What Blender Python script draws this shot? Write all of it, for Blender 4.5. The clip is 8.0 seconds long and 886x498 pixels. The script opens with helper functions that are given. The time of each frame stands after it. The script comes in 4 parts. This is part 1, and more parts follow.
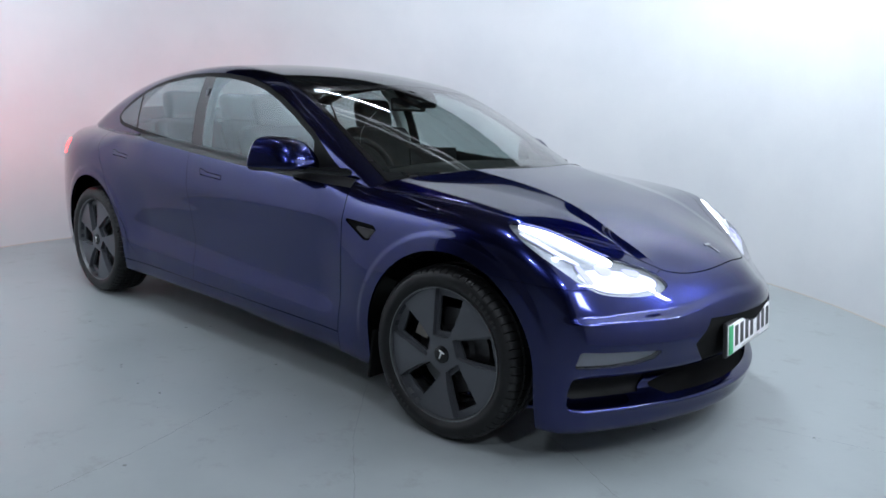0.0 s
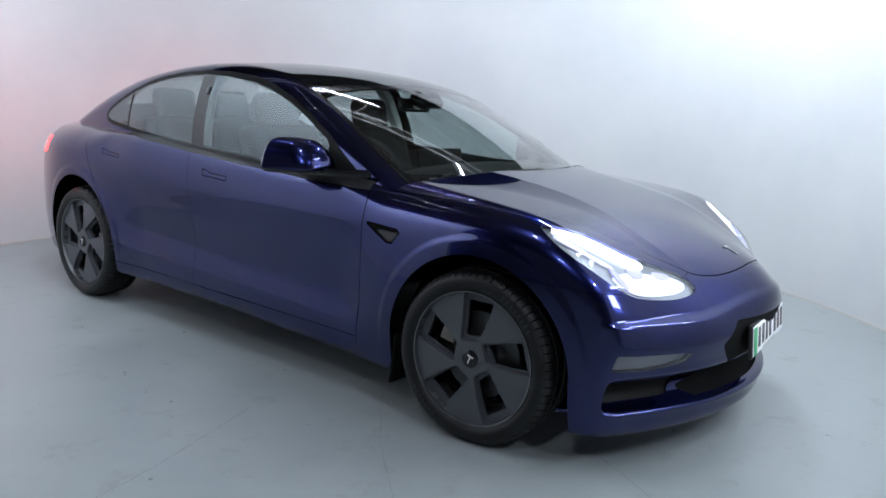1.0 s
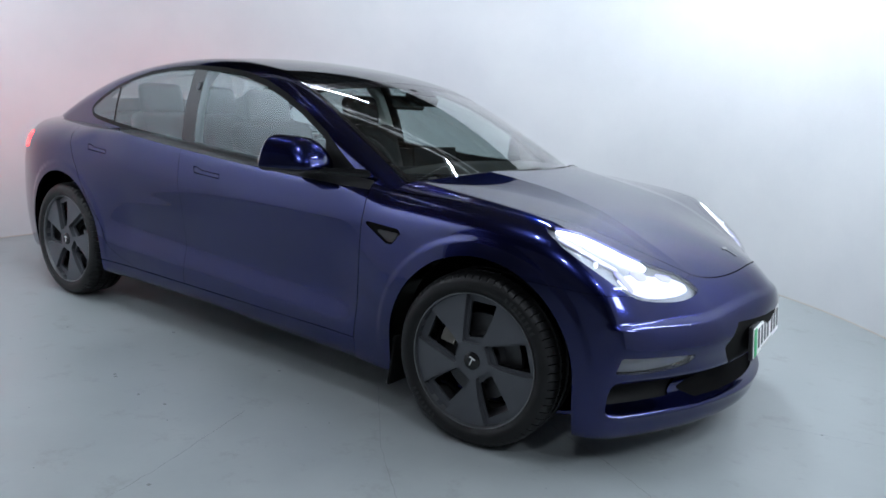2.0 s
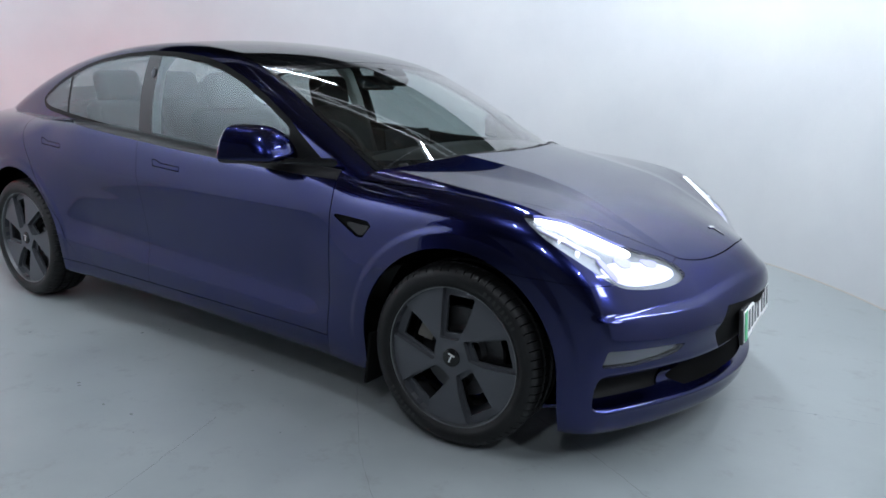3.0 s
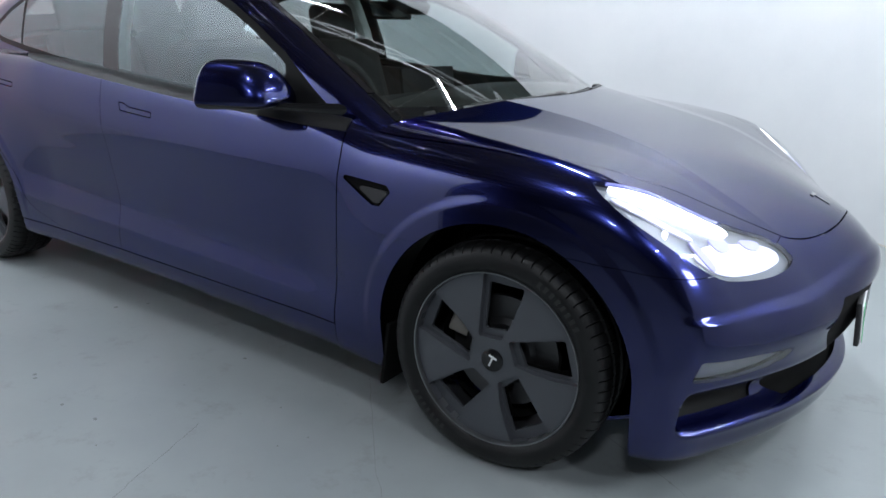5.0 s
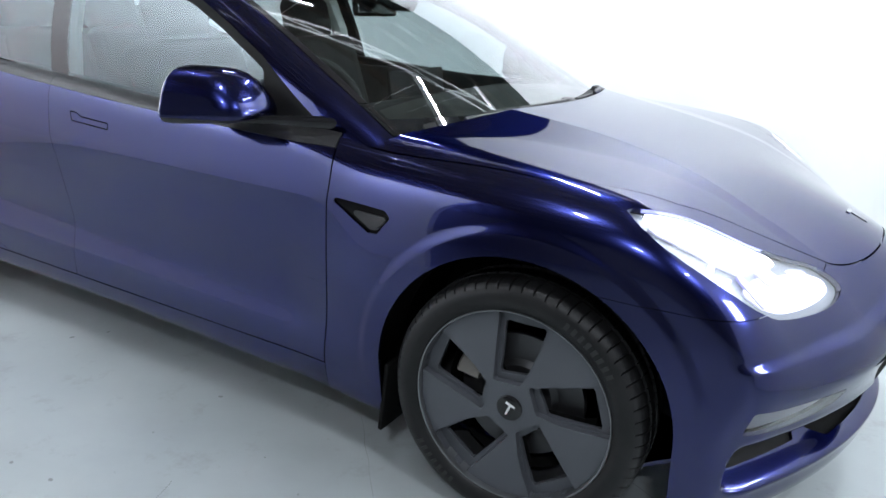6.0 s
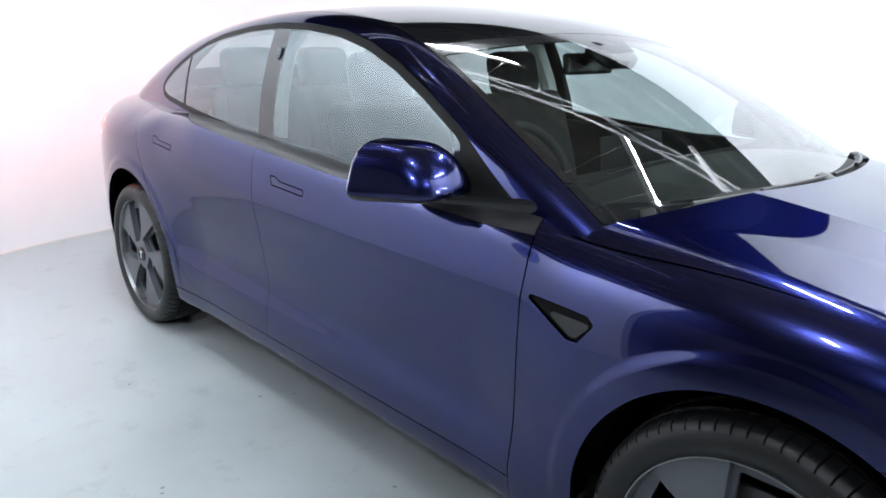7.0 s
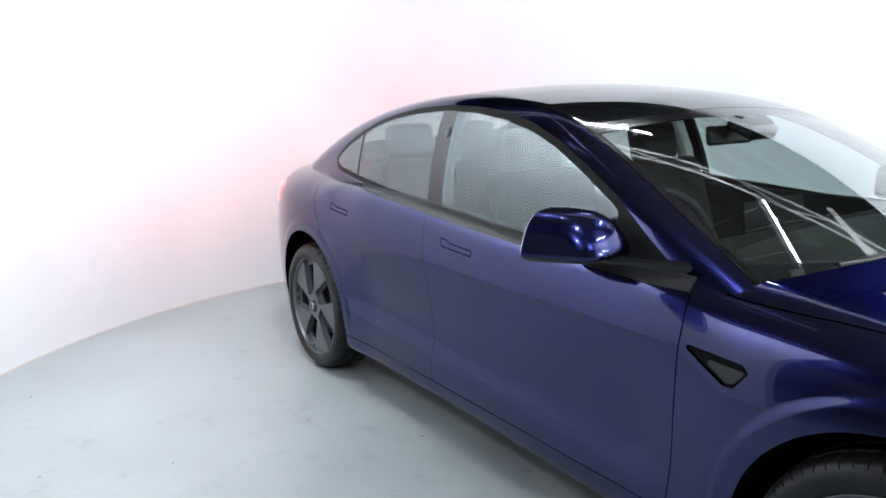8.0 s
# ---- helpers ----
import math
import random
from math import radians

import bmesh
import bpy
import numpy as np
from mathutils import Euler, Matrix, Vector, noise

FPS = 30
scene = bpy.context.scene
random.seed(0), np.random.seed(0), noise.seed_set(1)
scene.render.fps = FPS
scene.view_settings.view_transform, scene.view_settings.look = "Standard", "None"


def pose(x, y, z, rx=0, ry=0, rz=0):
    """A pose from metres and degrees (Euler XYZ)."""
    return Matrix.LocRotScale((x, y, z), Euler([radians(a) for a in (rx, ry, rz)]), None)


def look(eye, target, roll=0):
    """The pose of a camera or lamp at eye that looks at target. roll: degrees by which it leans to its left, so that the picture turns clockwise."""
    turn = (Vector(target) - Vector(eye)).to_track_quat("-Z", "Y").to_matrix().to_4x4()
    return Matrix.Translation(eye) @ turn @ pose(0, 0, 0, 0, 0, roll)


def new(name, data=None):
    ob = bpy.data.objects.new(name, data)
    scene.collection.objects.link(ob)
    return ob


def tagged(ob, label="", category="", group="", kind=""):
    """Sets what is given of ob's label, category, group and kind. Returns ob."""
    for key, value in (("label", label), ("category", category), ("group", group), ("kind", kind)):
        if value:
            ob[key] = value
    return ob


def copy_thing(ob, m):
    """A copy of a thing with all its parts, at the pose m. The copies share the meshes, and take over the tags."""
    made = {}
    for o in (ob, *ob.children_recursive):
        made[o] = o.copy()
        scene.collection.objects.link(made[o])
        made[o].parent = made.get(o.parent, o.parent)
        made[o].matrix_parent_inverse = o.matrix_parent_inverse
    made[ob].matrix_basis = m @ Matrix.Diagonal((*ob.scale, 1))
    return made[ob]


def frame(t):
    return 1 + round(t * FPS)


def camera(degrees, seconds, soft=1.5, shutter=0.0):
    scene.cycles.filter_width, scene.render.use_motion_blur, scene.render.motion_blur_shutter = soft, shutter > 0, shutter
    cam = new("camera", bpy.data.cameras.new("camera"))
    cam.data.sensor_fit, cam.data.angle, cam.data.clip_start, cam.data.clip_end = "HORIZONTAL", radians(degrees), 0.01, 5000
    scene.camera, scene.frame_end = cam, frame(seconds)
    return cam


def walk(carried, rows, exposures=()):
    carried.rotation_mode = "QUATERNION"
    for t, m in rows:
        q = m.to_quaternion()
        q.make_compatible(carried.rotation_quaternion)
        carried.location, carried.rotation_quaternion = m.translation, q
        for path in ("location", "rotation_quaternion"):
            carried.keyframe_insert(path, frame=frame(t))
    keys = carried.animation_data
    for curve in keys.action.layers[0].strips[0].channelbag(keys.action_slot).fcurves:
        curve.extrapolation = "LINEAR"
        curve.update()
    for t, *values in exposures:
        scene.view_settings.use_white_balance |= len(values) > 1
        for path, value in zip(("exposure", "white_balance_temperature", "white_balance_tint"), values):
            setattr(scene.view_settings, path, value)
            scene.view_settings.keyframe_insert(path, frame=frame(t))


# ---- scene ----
cam = camera(62.6, 8.0, 1.6)
PATH = [
    (0, (3.129, -2.864, 1.236), (1.847, -1.377, 0.857), 2.6),
    (0.5, (3.005, -2.935, 1.24), (1.773, -1.406, 0.86), 2.8),
    (1, (2.897, -3.013, 1.24), (1.712, -1.447, 0.86), 3.1),
    (2.5, (2.779, -3.05, 1.261), (1.673, -1.431, 0.867), 3.2),
    (3, (2.742, -2.895, 1.293), (1.657, -1.28, 0.829), 1.7),
    (3.5, (2.691, -2.672, 1.352), (1.58, -1.072, 0.898), 1.3),
    (4, (2.626, -2.533, 1.372), (1.49, -0.957, 0.897), 2.1),
    (4.5, (2.501, -2.499, 1.28), (1.357, -0.948, 0.746), 2.2),
    (5.8, (2.115, -2.442, 1.233), (1.228, -0.790, 0.536), 3.0),
    (6, (2.089, -2.331, 1.267), (1.124, -0.7, 0.628), 2.3),
    (6.5, (1.993, -2.141, 1.281), (0.867, -0.62, 0.633), 2.8),
    (7, (1.895, -2.092, 1.327), (0.495, -0.778, 0.767), 0.8),
    (7.5, (1.887, -2.189, 1.392), (0.323, -1.019, 0.962), -0.7),
    (8, (2.022, -2.379, 1.402), (0.395, -1.29, 0.992), -1.1),
]
EXPOSURES = [(0.0, -0.23, 6270, 10), (4.5, -0.27, 6470, 10), (6.0, 0.66, 6540, 10), (6.5, 0.75, 6540, 10), (7.5, 0.75, 6580, 10), (8.0, 0.52, 6600, 10)]
walk(cam, [(t, look(eye, target, roll)) for t, eye, target, roll in PATH], EXPOSURES)

# ---- light ----
world = bpy.data.worlds.new("hall_dark")
world.use_nodes = True
world.node_tree.nodes["Background"].inputs[0].default_value = (0.6, 0.7, 1.0, 1)
world.node_tree.nodes["Background"].inputs[1].default_value = 0.02
scene.world = world
# Rows 222, 248, 2, 64 and 8 are added lamps that brighten walls and floor.
LAMP_WATTS, LAMP_COLOUR = ((55, 1.54, -40, 95, 0.8, 0), (127, 1.54, -35, 40, 0.8, 0), (238, 1.95, -58, 80, 0.22, 90), (306, 2.3, -5, 14, 0.22, 90), (222, 1.2, -75, 45, 0.8, 0), (248, 1.2, -75, 95, 0.8, 0), (2, 2.2, -72, 70, 0.8, 0), (64, 2.5, -72, 26, 0.8, 0), (8, 2.9, 12, 28, 1.6, 0)), (0.88, 0.96, 1.05)
HALL_WATTS, UP_WATTS, PANEL_WATTS = 125, 34, 14

# ---- materials ----
def material(name, colour, rough=0.5, metal=0.0, coat=0.0, ior=1.5, spec=0.5):
    m = bpy.data.materials.new(name)
    m.use_nodes = True
    b = m.node_tree.nodes["Principled BSDF"]
    b.inputs["Base Color"].default_value = (*colour, 1)
    b.inputs["Roughness"].default_value = rough
    b.inputs["Metallic"].default_value = metal
    b.inputs["IOR"].default_value = ior
    b.inputs["Specular IOR Level"].default_value = spec
    b.inputs["Coat Weight"].default_value = coat
    b.inputs["Coat Roughness"].default_value = 0.02
    return m


def node(m, kind, **values):
    n = m.node_tree.nodes.new(kind)
    for key, value in values.items():
        n.inputs[key.replace("_", " ")].default_value = value
    return n


def link(m, a, out, b, into):
    m.node_tree.links.new(a.outputs[out], b.inputs[into])


def mottle(m, low, high, scale, detail=5.0, bump=0.0, bump_scale=60.0, distance=0.002, rough=None):
    """Colour drifting between two tones by noise at one scale, fine relief at another."""
    b = m.node_tree.nodes["Principled BSDF"]
    where = node(m, "ShaderNodeNewGeometry")
    n = node(m, "ShaderNodeTexNoise", Scale=scale, Detail=detail, Roughness=0.6)
    link(m, where, "Position", n, "Vector")
    ramp = m.node_tree.nodes.new("ShaderNodeValToRGB")
    ramp.color_ramp.elements[0].position, ramp.color_ramp.elements[1].position = 0.32, 0.68
    ramp.color_ramp.elements[0].color, ramp.color_ramp.elements[1].color = (*low, 1), (*high, 1)
    link(m, n, "Fac", ramp, "Fac")
    link(m, ramp, "Color", b, "Base Color")
    if rough:
        r = node(m, "ShaderNodeMapRange", To_Min=rough[0], To_Max=rough[1])
        r.inputs["From Min"].default_value, r.inputs["From Max"].default_value = 0.3, 0.7
        link(m, n, "Fac", r, "Value")
        link(m, r, "Result", b, "Roughness")
    if bump:
        fine = node(m, "ShaderNodeTexNoise", Scale=bump_scale, Detail=4.0)
        link(m, where, "Position", fine, "Vector")
        relief = node(m, "ShaderNodeBump", Strength=bump, Distance=distance)
        link(m, fine, "Fac", relief, "Height")
        link(m, relief, "Normal", b, "Normal")
    return ramp


def clear_glass(name, tint, gloss=(1, 1, 1), rough=0.0, base=0.06):
    """A thin pane: tinted see-through with a mirror gloss by angle."""
    m = bpy.data.materials.new(name)
    m.use_nodes = True
    nodes = m.node_tree.nodes
    nodes.remove(nodes["Principled BSDF"])
    see = node(m, "ShaderNodeBsdfTransparent", Color=(*tint, 1))
    shine = node(m, "ShaderNodeBsdfGlossy", Color=(*gloss, 1), Roughness=rough)
    facing = node(m, "ShaderNodeLayerWeight", Blend=0.5)
    steep = nodes.new("ShaderNodeMath")
    steep.operation, steep.inputs[1].default_value = "POWER", 4.0
    share = node(m, "ShaderNodeMapRange", To_Min=base, To_Max=0.95)
    mix = nodes.new("ShaderNodeMixShader")
    link(m, facing, "Facing", steep, 0)
    link(m, steep, 0, share, "Value")
    link(m, share, "Result", mix, 0)
    link(m, see, 0, mix, 1)
    link(m, shine, 0, mix, 2)
    link(m, mix, 0, nodes["Material Output"], "Surface")
    return m


def glow(name, colour, strength):
    m = bpy.data.materials.new(name)
    m.use_nodes = True
    b = m.node_tree.nodes["Principled BSDF"]
    b.inputs["Base Color"].default_value = (*colour, 1)
    b.inputs["Emission Color"].default_value = (*colour, 1)
    b.inputs["Emission Strength"].default_value = strength
    return m


PAINT = material("deep_blue_metallic_paint", (0.0138, 0.0175, 0.088), 0.22, 1.0, 1.0, 1.5, 0.0)
PAINT.node_tree.nodes["Principled BSDF"].inputs["Coat IOR"].default_value = 1.42
PAINT.node_tree.nodes["Principled BSDF"].inputs["Specular Tint"].default_value = (0.38, 0.39, 0.42, 1)
GLOSS_BLACK = material("gloss_black_plastic", (0.008, 0.008, 0.009), 0.12)
BLACK = material("satin_black_plastic", (0.012, 0.012, 0.013), 0.4)
DARK = material("dark_underbody", (0.006, 0.006, 0.006), 0.85, spec=0.1)
RUBBER = material("tyre_rubber", (0.016, 0.016, 0.017), 0.45, spec=0.3)
mottle(RUBBER, (0.005, 0.005, 0.0055), (0.011, 0.011, 0.0115), 9.0, bump=0.25, bump_scale=240, distance=0.001)
COVER = material("aero_cover_grey", (0.085, 0.09, 0.102), 0.42, 0.3)
RIM = material("rim_edge_silver", (0.25, 0.255, 0.265), 0.32, 0.9)
STEEL = material("brake_steel", (0.10, 0.10, 0.105), 0.45, 0.9)
CHROME = material("bright_chrome", (0.75, 0.76, 0.78), 0.12, 1.0)
WHITE = material("white_plastic", (0.8, 0.8, 0.8), 0.4)
GREEN = material("green_band", (0.02, 0.35, 0.12), 0.4)
SIDE_GLASS = clear_glass("tinted_side_glass", (0.52, 0.60, 0.60), (0.86, 0.97, 1.0), base=0.10)
REAR_GLASS = clear_glass("tinted_rear_glass", (0.62, 0.68, 0.66), base=0.06)
SCREEN_GLASS = clear_glass("windscreen_glass", (0.74, 0.82, 0.79), base=0.055)
ROOF_GLASS = material("dark_roof_glass", (0.006, 0.007, 0.008), 0.03, 0.0, 0.0, 1.52)
LENS = clear_glass("lamp_lens", (0.93, 0.95, 0.97))
SEAT = material("black_seat_vinyl", (0.018, 0.018, 0.019), 0.75, spec=0.2)
mottle(SEAT, (0.014, 0.014, 0.015), (0.026, 0.026, 0.027), 14.0, bump=0.1, bump_scale=180, distance=0.001)
TRIM_GREY = material("pale_pillar_trim", (0.5, 0.5, 0.48), 0.8)
BOOTH = material("white_booth_wall", (0.8, 0.81, 0.82), 0.6)
mottle(BOOTH, (0.575, 0.585, 0.60), (0.635, 0.64, 0.645), 1.1, bump=0.12, bump_scale=35, distance=0.004)
FLOOR = material("grey_floor_paint", (0.4, 0.44, 0.45), 0.4)
floor_tone = mottle(FLOOR, (0.25, 0.275, 0.277), (0.305, 0.33, 0.332), 1.7, detail=8.0, bump=0.1, bump_scale=28, distance=0.003, rough=(0.28, 0.5))
stain = node(FLOOR, "ShaderNodeTexNoise", Scale=5.5, Detail=9.0, Roughness=0.72)
place = node(FLOOR, "ShaderNodeNewGeometry")
link(FLOOR, place, "Position", stain, "Vector")
patch = FLOOR.node_tree.nodes.new("ShaderNodeValToRGB")
patch.color_ramp.elements[0].position, patch.color_ramp.elements[1].position = 0.56, 0.72
patch.color_ramp.elements[0].color, patch.color_ramp.elements[1].color = (1, 1, 1, 1), (0.80, 0.79, 0.76, 1)
link(FLOOR, stain, "Fac", patch, "Fac")
soiled = FLOOR.node_tree.nodes.new("ShaderNodeMixRGB")
soiled.blend_type, soiled.inputs[0].default_value = "MULTIPLY", 1.0
link(FLOOR, floor_tone, "Color", soiled, 1)
link(FLOOR, patch, "Color", soiled, 2)
link(FLOOR, soiled, "Color", FLOOR.node_tree.nodes["Principled BSDF"], "Base Color")
HALL = material("dark_hall", (0.085, 0.078, 0.07), 0.8)
HALL_WALL = material("grey_hall_wall", (0.22, 0.215, 0.22), 0.8)
mottle(HALL_WALL, (0.30, 0.296, 0.30), (0.38, 0.375, 0.38), 0.9)
BEAM = material("white_steel_beam", (0.85, 0.85, 0.85), 0.5)
LED = glow("headlamp_led", (0.9, 0.95, 1.0), 9)
LED_SOFT = glow("headlamp_bowl_glow", (0.82, 0.82, 1.0), 0.30)
TAIL_GLOW = glow("tail_lamp_red", (1.0, 0.012, 0.012), 20)
RAFTER = material("brown_rafter", (0.10, 0.075, 0.055), 0.7)
CRACK = material("dark_crack", (0.19, 0.20, 0.20), 0.8)
MARK = material("tyre_moulding", (0.015, 0.015, 0.0155), 0.4)
LAMP_CELL = glow("headlamp_cell_glow", (0.50, 0.47, 0.90), 0.14)
LAMP_DARK = material("lamp_housing_grey", (0.26, 0.27, 0.30), 0.35, 0.6)
PROJECTOR = glow("projector_glow", (0.9, 0.92, 1.0), 1.4)
SEALANT = material("beige_base_sealant", (0.55, 0.49, 0.43), 0.7)
DASH = material("dark_dash_vinyl", (0.008, 0.008, 0.009), 0.9, 0.0, 0.0, 1.4, 0.2)
FOG_BOWL = material("fog_lamp_grey", (0.2, 0.2, 0.22), 0.45, 0.4)
COWL = material("matt_black_cowl", (0.008, 0.008, 0.008), 0.55, spec=0.12)
CALIPER = material("dusty_caliper", (0.22, 0.2, 0.18), 0.5, 0.5)


# ---- shape tools ----
class Curve:
    """A natural cubic through points given as x, y pairs in order of x; straight beyond its ends."""

    def __init__(self, *pairs):
        pts = sorted(pairs)
        self.x, self.y = np.array([p[0] for p in pts], float), np.array([p[1] for p in pts], float)
        n, h = len(pts), np.diff(self.x)
        a, r = np.eye(n), np.zeros(n)
        for i in range(1, n - 1):
            a[i, i - 1 : i + 2] = h[i - 1], 2 * (h[i - 1] + h[i]), h[i]
            r[i] = 6 * ((self.y[i + 1] - self.y[i]) / h[i] - (self.y[i] - self.y[i - 1]) / h[i - 1])
        self.m, self.h = np.linalg.solve(a, r), h
        d = np.diff(self.y) / h
        self.ends = d[0] - h[0] * self.m[1] / 6, d[-1] + h[-1] * self.m[-2] / 6

    def __call__(self, x):
        x = np.asarray(x, float)
        c = np.clip(x, self.x[0], self.x[-1])
        i = np.clip(np.searchsorted(self.x, c) - 1, 0, len(self.h) - 1)
        h, a, b = self.h[i], self.x[i + 1] - c, c - self.x[i]
        y = (self.m[i] * a**3 + self.m[i + 1] * b**3) / (6 * h) + (self.y[i] / h - self.m[i] * h / 6) * a + (self.y[i + 1] / h - self.m[i + 1] * h / 6) * b
        return y + np.minimum(x - self.x[0], 0) * self.ends[0] + np.maximum(x - self.x[-1], 0) * self.ends[1]


def smax(a, b, k):
    h = np.maximum(k - np.abs(a - b), 0) / k
    return np.maximum(a, b) + h * h * k / 4


def ease(x, a, b):
    """0 at a to 1 at b, smoothly."""
    t = np.clip((x - a) / (b - a), 0, 1)
    return t * t * (3 - 2 * t)


def gradient(f, p, e=2e-4):
    g = [(f(p + d) - f(p - d)) / (2 * e) for d in np.eye(3) * e]
    return np.stack(g, -1)


def settle_on(f, p, rounds=3):
    for _ in range(rounds):
        g = gradient(f, p)
        p = p - (f(p) / np.maximum((g * g).sum(-1), 0.04))[:, None] * g
    g = gradient(f, p)
    return p, g / np.linalg.norm(g, axis=1, keepdims=True).clip(1e-6)


def skin(f, low, high, step):
    """The surface f = 0 within a box, as points, normals and triangles facing outwards."""
    axes = [np.arange(a, b + step, step) for a, b in zip(low, high)]
    grid = np.stack(np.meshgrid(*axes, indexing="ij"), -1)
    v = f(grid.reshape(-1, 3)).reshape(grid.shape[:3])
    inside = v < 0
    cells = tuple(n - 1 for n in v.shape)
    total, count = np.zeros((*cells, 3)), np.zeros(cells)
    for ax in range(3):
        lo = [slice(None)] * 3
        hi = [slice(None)] * 3
        lo[ax], hi[ax] = slice(None, -1), slice(1, None)
        lo, hi = tuple(lo), tuple(hi)
        cross = inside[lo] != inside[hi]
        t = np.where(cross, v[lo] / np.where(cross, v[lo] - v[hi], 1), 0)
        where = grid[lo] + t[..., None] * (grid[hi] - grid[lo])
        others = [a for a in range(3) if a != ax]
        for da in (0, 1):
            for db in (0, 1):
                s = [slice(None)] * 3
                s[others[0]] = slice(da, da + cells[others[0]])
                s[others[1]] = slice(db, db + cells[others[1]])
                s = tuple(s)
                total += where[s] * cross[s][..., None]
                count += cross[s]
    live = count > 0
    index = -np.ones(cells, int)
    index[live] = np.arange(live.sum())
    points = total[live] / count[live][:, None]
    quads = []
    for ax in range(3):
        b, c = (ax + 1) % 3, (ax + 2) % 3
        ia, ib = np.moveaxis(inside, (ax, b, c), (0, 1, 2)), np.moveaxis(index, (ax, b, c), (0, 1, 2))
        i, j, k = np.nonzero(ia[:-1, 1:-1, 1:-1] != ia[1:, 1:-1, 1:-1])
        q = np.stack([ib[i, j, k], ib[i, j + 1, k], ib[i, j + 1, k + 1], ib[i, j, k + 1]], 1)
        out = ia[i, j + 1, k + 1]
        q[~out] = q[~out][:, ::-1]
        quads.append(q)
    q = np.concatenate(quads)
    q = q[(q >= 0).all(1)]
    points, normals = settle_on(f, points)
    return points, normals, np.concatenate([q[:, [0, 1, 2]], q[:, [0, 2, 3]]])


def compact(p, n, t):
    used, t2 = np.unique(t, return_inverse=True)
    return p[used], n[used], t2.reshape(-1, 3)


def cut(p, n, t, f):
    """The part of a surface where f is positive."""
    v = f(p)
    inside = v > 0
    k = inside[t].sum(1)
    kept = [t[k == 3]]
    new_p, new_n, ids = [p], [n], {}
    mixed = t[(k == 1) | (k == 2)]
    if len(mixed):
        kk = inside[mixed].sum(1)
        odd = np.where(kk == 1, inside[mixed].argmax(1), (~inside[mixed]).argmax(1))
        r = np.arange(len(mixed))
        a, b, c = mixed[r, odd], mixed[r, (odd + 1) % 3], mixed[r, (odd + 2) % 3]
        edges = np.sort(np.concatenate([np.stack([a, b], 1), np.stack([a, c], 1)]), 1)
        uniq, inv = np.unique(edges, axis=0, return_inverse=True)
        inv = inv.ravel()
        w = (v[uniq[:, 0]] / (v[uniq[:, 0]] - v[uniq[:, 1]]))[:, None]
        new_p.append(p[uniq[:, 0]] * (1 - w) + p[uniq[:, 1]] * w)
        nn = n[uniq[:, 0]] * (1 - w) + n[uniq[:, 1]] * w
        new_n.append(nn / np.linalg.norm(nn, axis=1, keepdims=True).clip(1e-6))
        ab, ac = inv[: len(a)] + len(p), inv[len(a) :] + len(p)
        one, two = kk == 1, kk == 2
        kept.append(np.stack([a, ab, ac], 1)[one])
        kept.append(np.stack([b, c, ac], 1)[two])
        kept.append(np.stack([b, ac, ab], 1)[two])
    return compact(np.concatenate(new_p), np.concatenate(new_n), np.concatenate(kept))


def finer(f, p, n, t, near):
    """Quarter the triangles that near() picks, halve their neighbours to fit, and lay the new points on the surface f = 0."""
    pick = near(p)[t].any(1)
    if not pick.any():
        return p, n, t
    edges = np.sort(np.concatenate([t[:, [0, 1]], t[:, [1, 2]], t[:, [2, 0]]]), 1)
    uniq, inv = np.unique(edges, axis=0, return_inverse=True)
    inv = inv.ravel()
    split = np.zeros(len(uniq), bool)
    split[inv[np.tile(pick, 3)]] = True
    number = np.cumsum(split) - 1 + len(p)
    mid = (p[uniq[split, 0]] + p[uniq[split, 1]]) / 2
    mid, mn = settle_on(f, mid, 2)
    e = inv.reshape(3, -1).T
    has, m = split[e], number[e]
    k = has.sum(1)
    a, b, c = t[k == 3].T
    ab, bc, ca = m[k == 3].T
    fresh = [t[k == 0]] + [np.stack(q, 1) for q in ((a, ab, ca), (ab, b, bc), (ca, bc, c), (ab, bc, ca))]
    for turn in range(3):
        order = [turn, (turn + 1) % 3, (turn + 2) % 3]
        one = (k == 1) & has[:, turn]
        a, b, c = t[one][:, order].T
        ab = m[one][:, turn]
        fresh += [np.stack((a, ab, c), 1), np.stack((ab, b, c), 1)]
        two = (k == 2) & ~has[:, turn]
        a, b, c = t[two][:, order].T
        bc, ca = m[two][:, order[1]], m[two][:, order[2]]
        fresh += [np.stack((a, b, bc), 1), np.stack((a, bc, ca), 1), np.stack((ca, bc, c), 1)]
    return np.concatenate([p, mid]), np.concatenate([n, mn]), np.concatenate(fresh)


def in_shape(points, corners, r=0.0):
    """Signed distance to a polygon, positive inside, with its corners rounded by r."""
    x, y = points
    inside, best = np.zeros(len(x), bool), np.full(len(x), 1e9)
    c = np.array(corners, float)
    if r:
        mid = c.mean(0)
        c = mid + (c - mid) * (1 - r / np.linalg.norm(c - mid, axis=1, keepdims=True))
    for (ax, ay), (bx, by) in zip(c, np.roll(c, -1, 0)):
        dx, dy = bx - ax, by - ay
        s = np.clip(((x - ax) * dx + (y - ay) * dy) / (dx * dx + dy * dy), 0, 1)
        best = np.minimum(best, np.hypot(x - ax - s * dx, y - ay - s * dy))
        if dy:
            inside ^= ((ay > y) != (by > y)) & (x < ax + (y - ay) * dx / dy)
    return np.where(inside, best, -best) + r


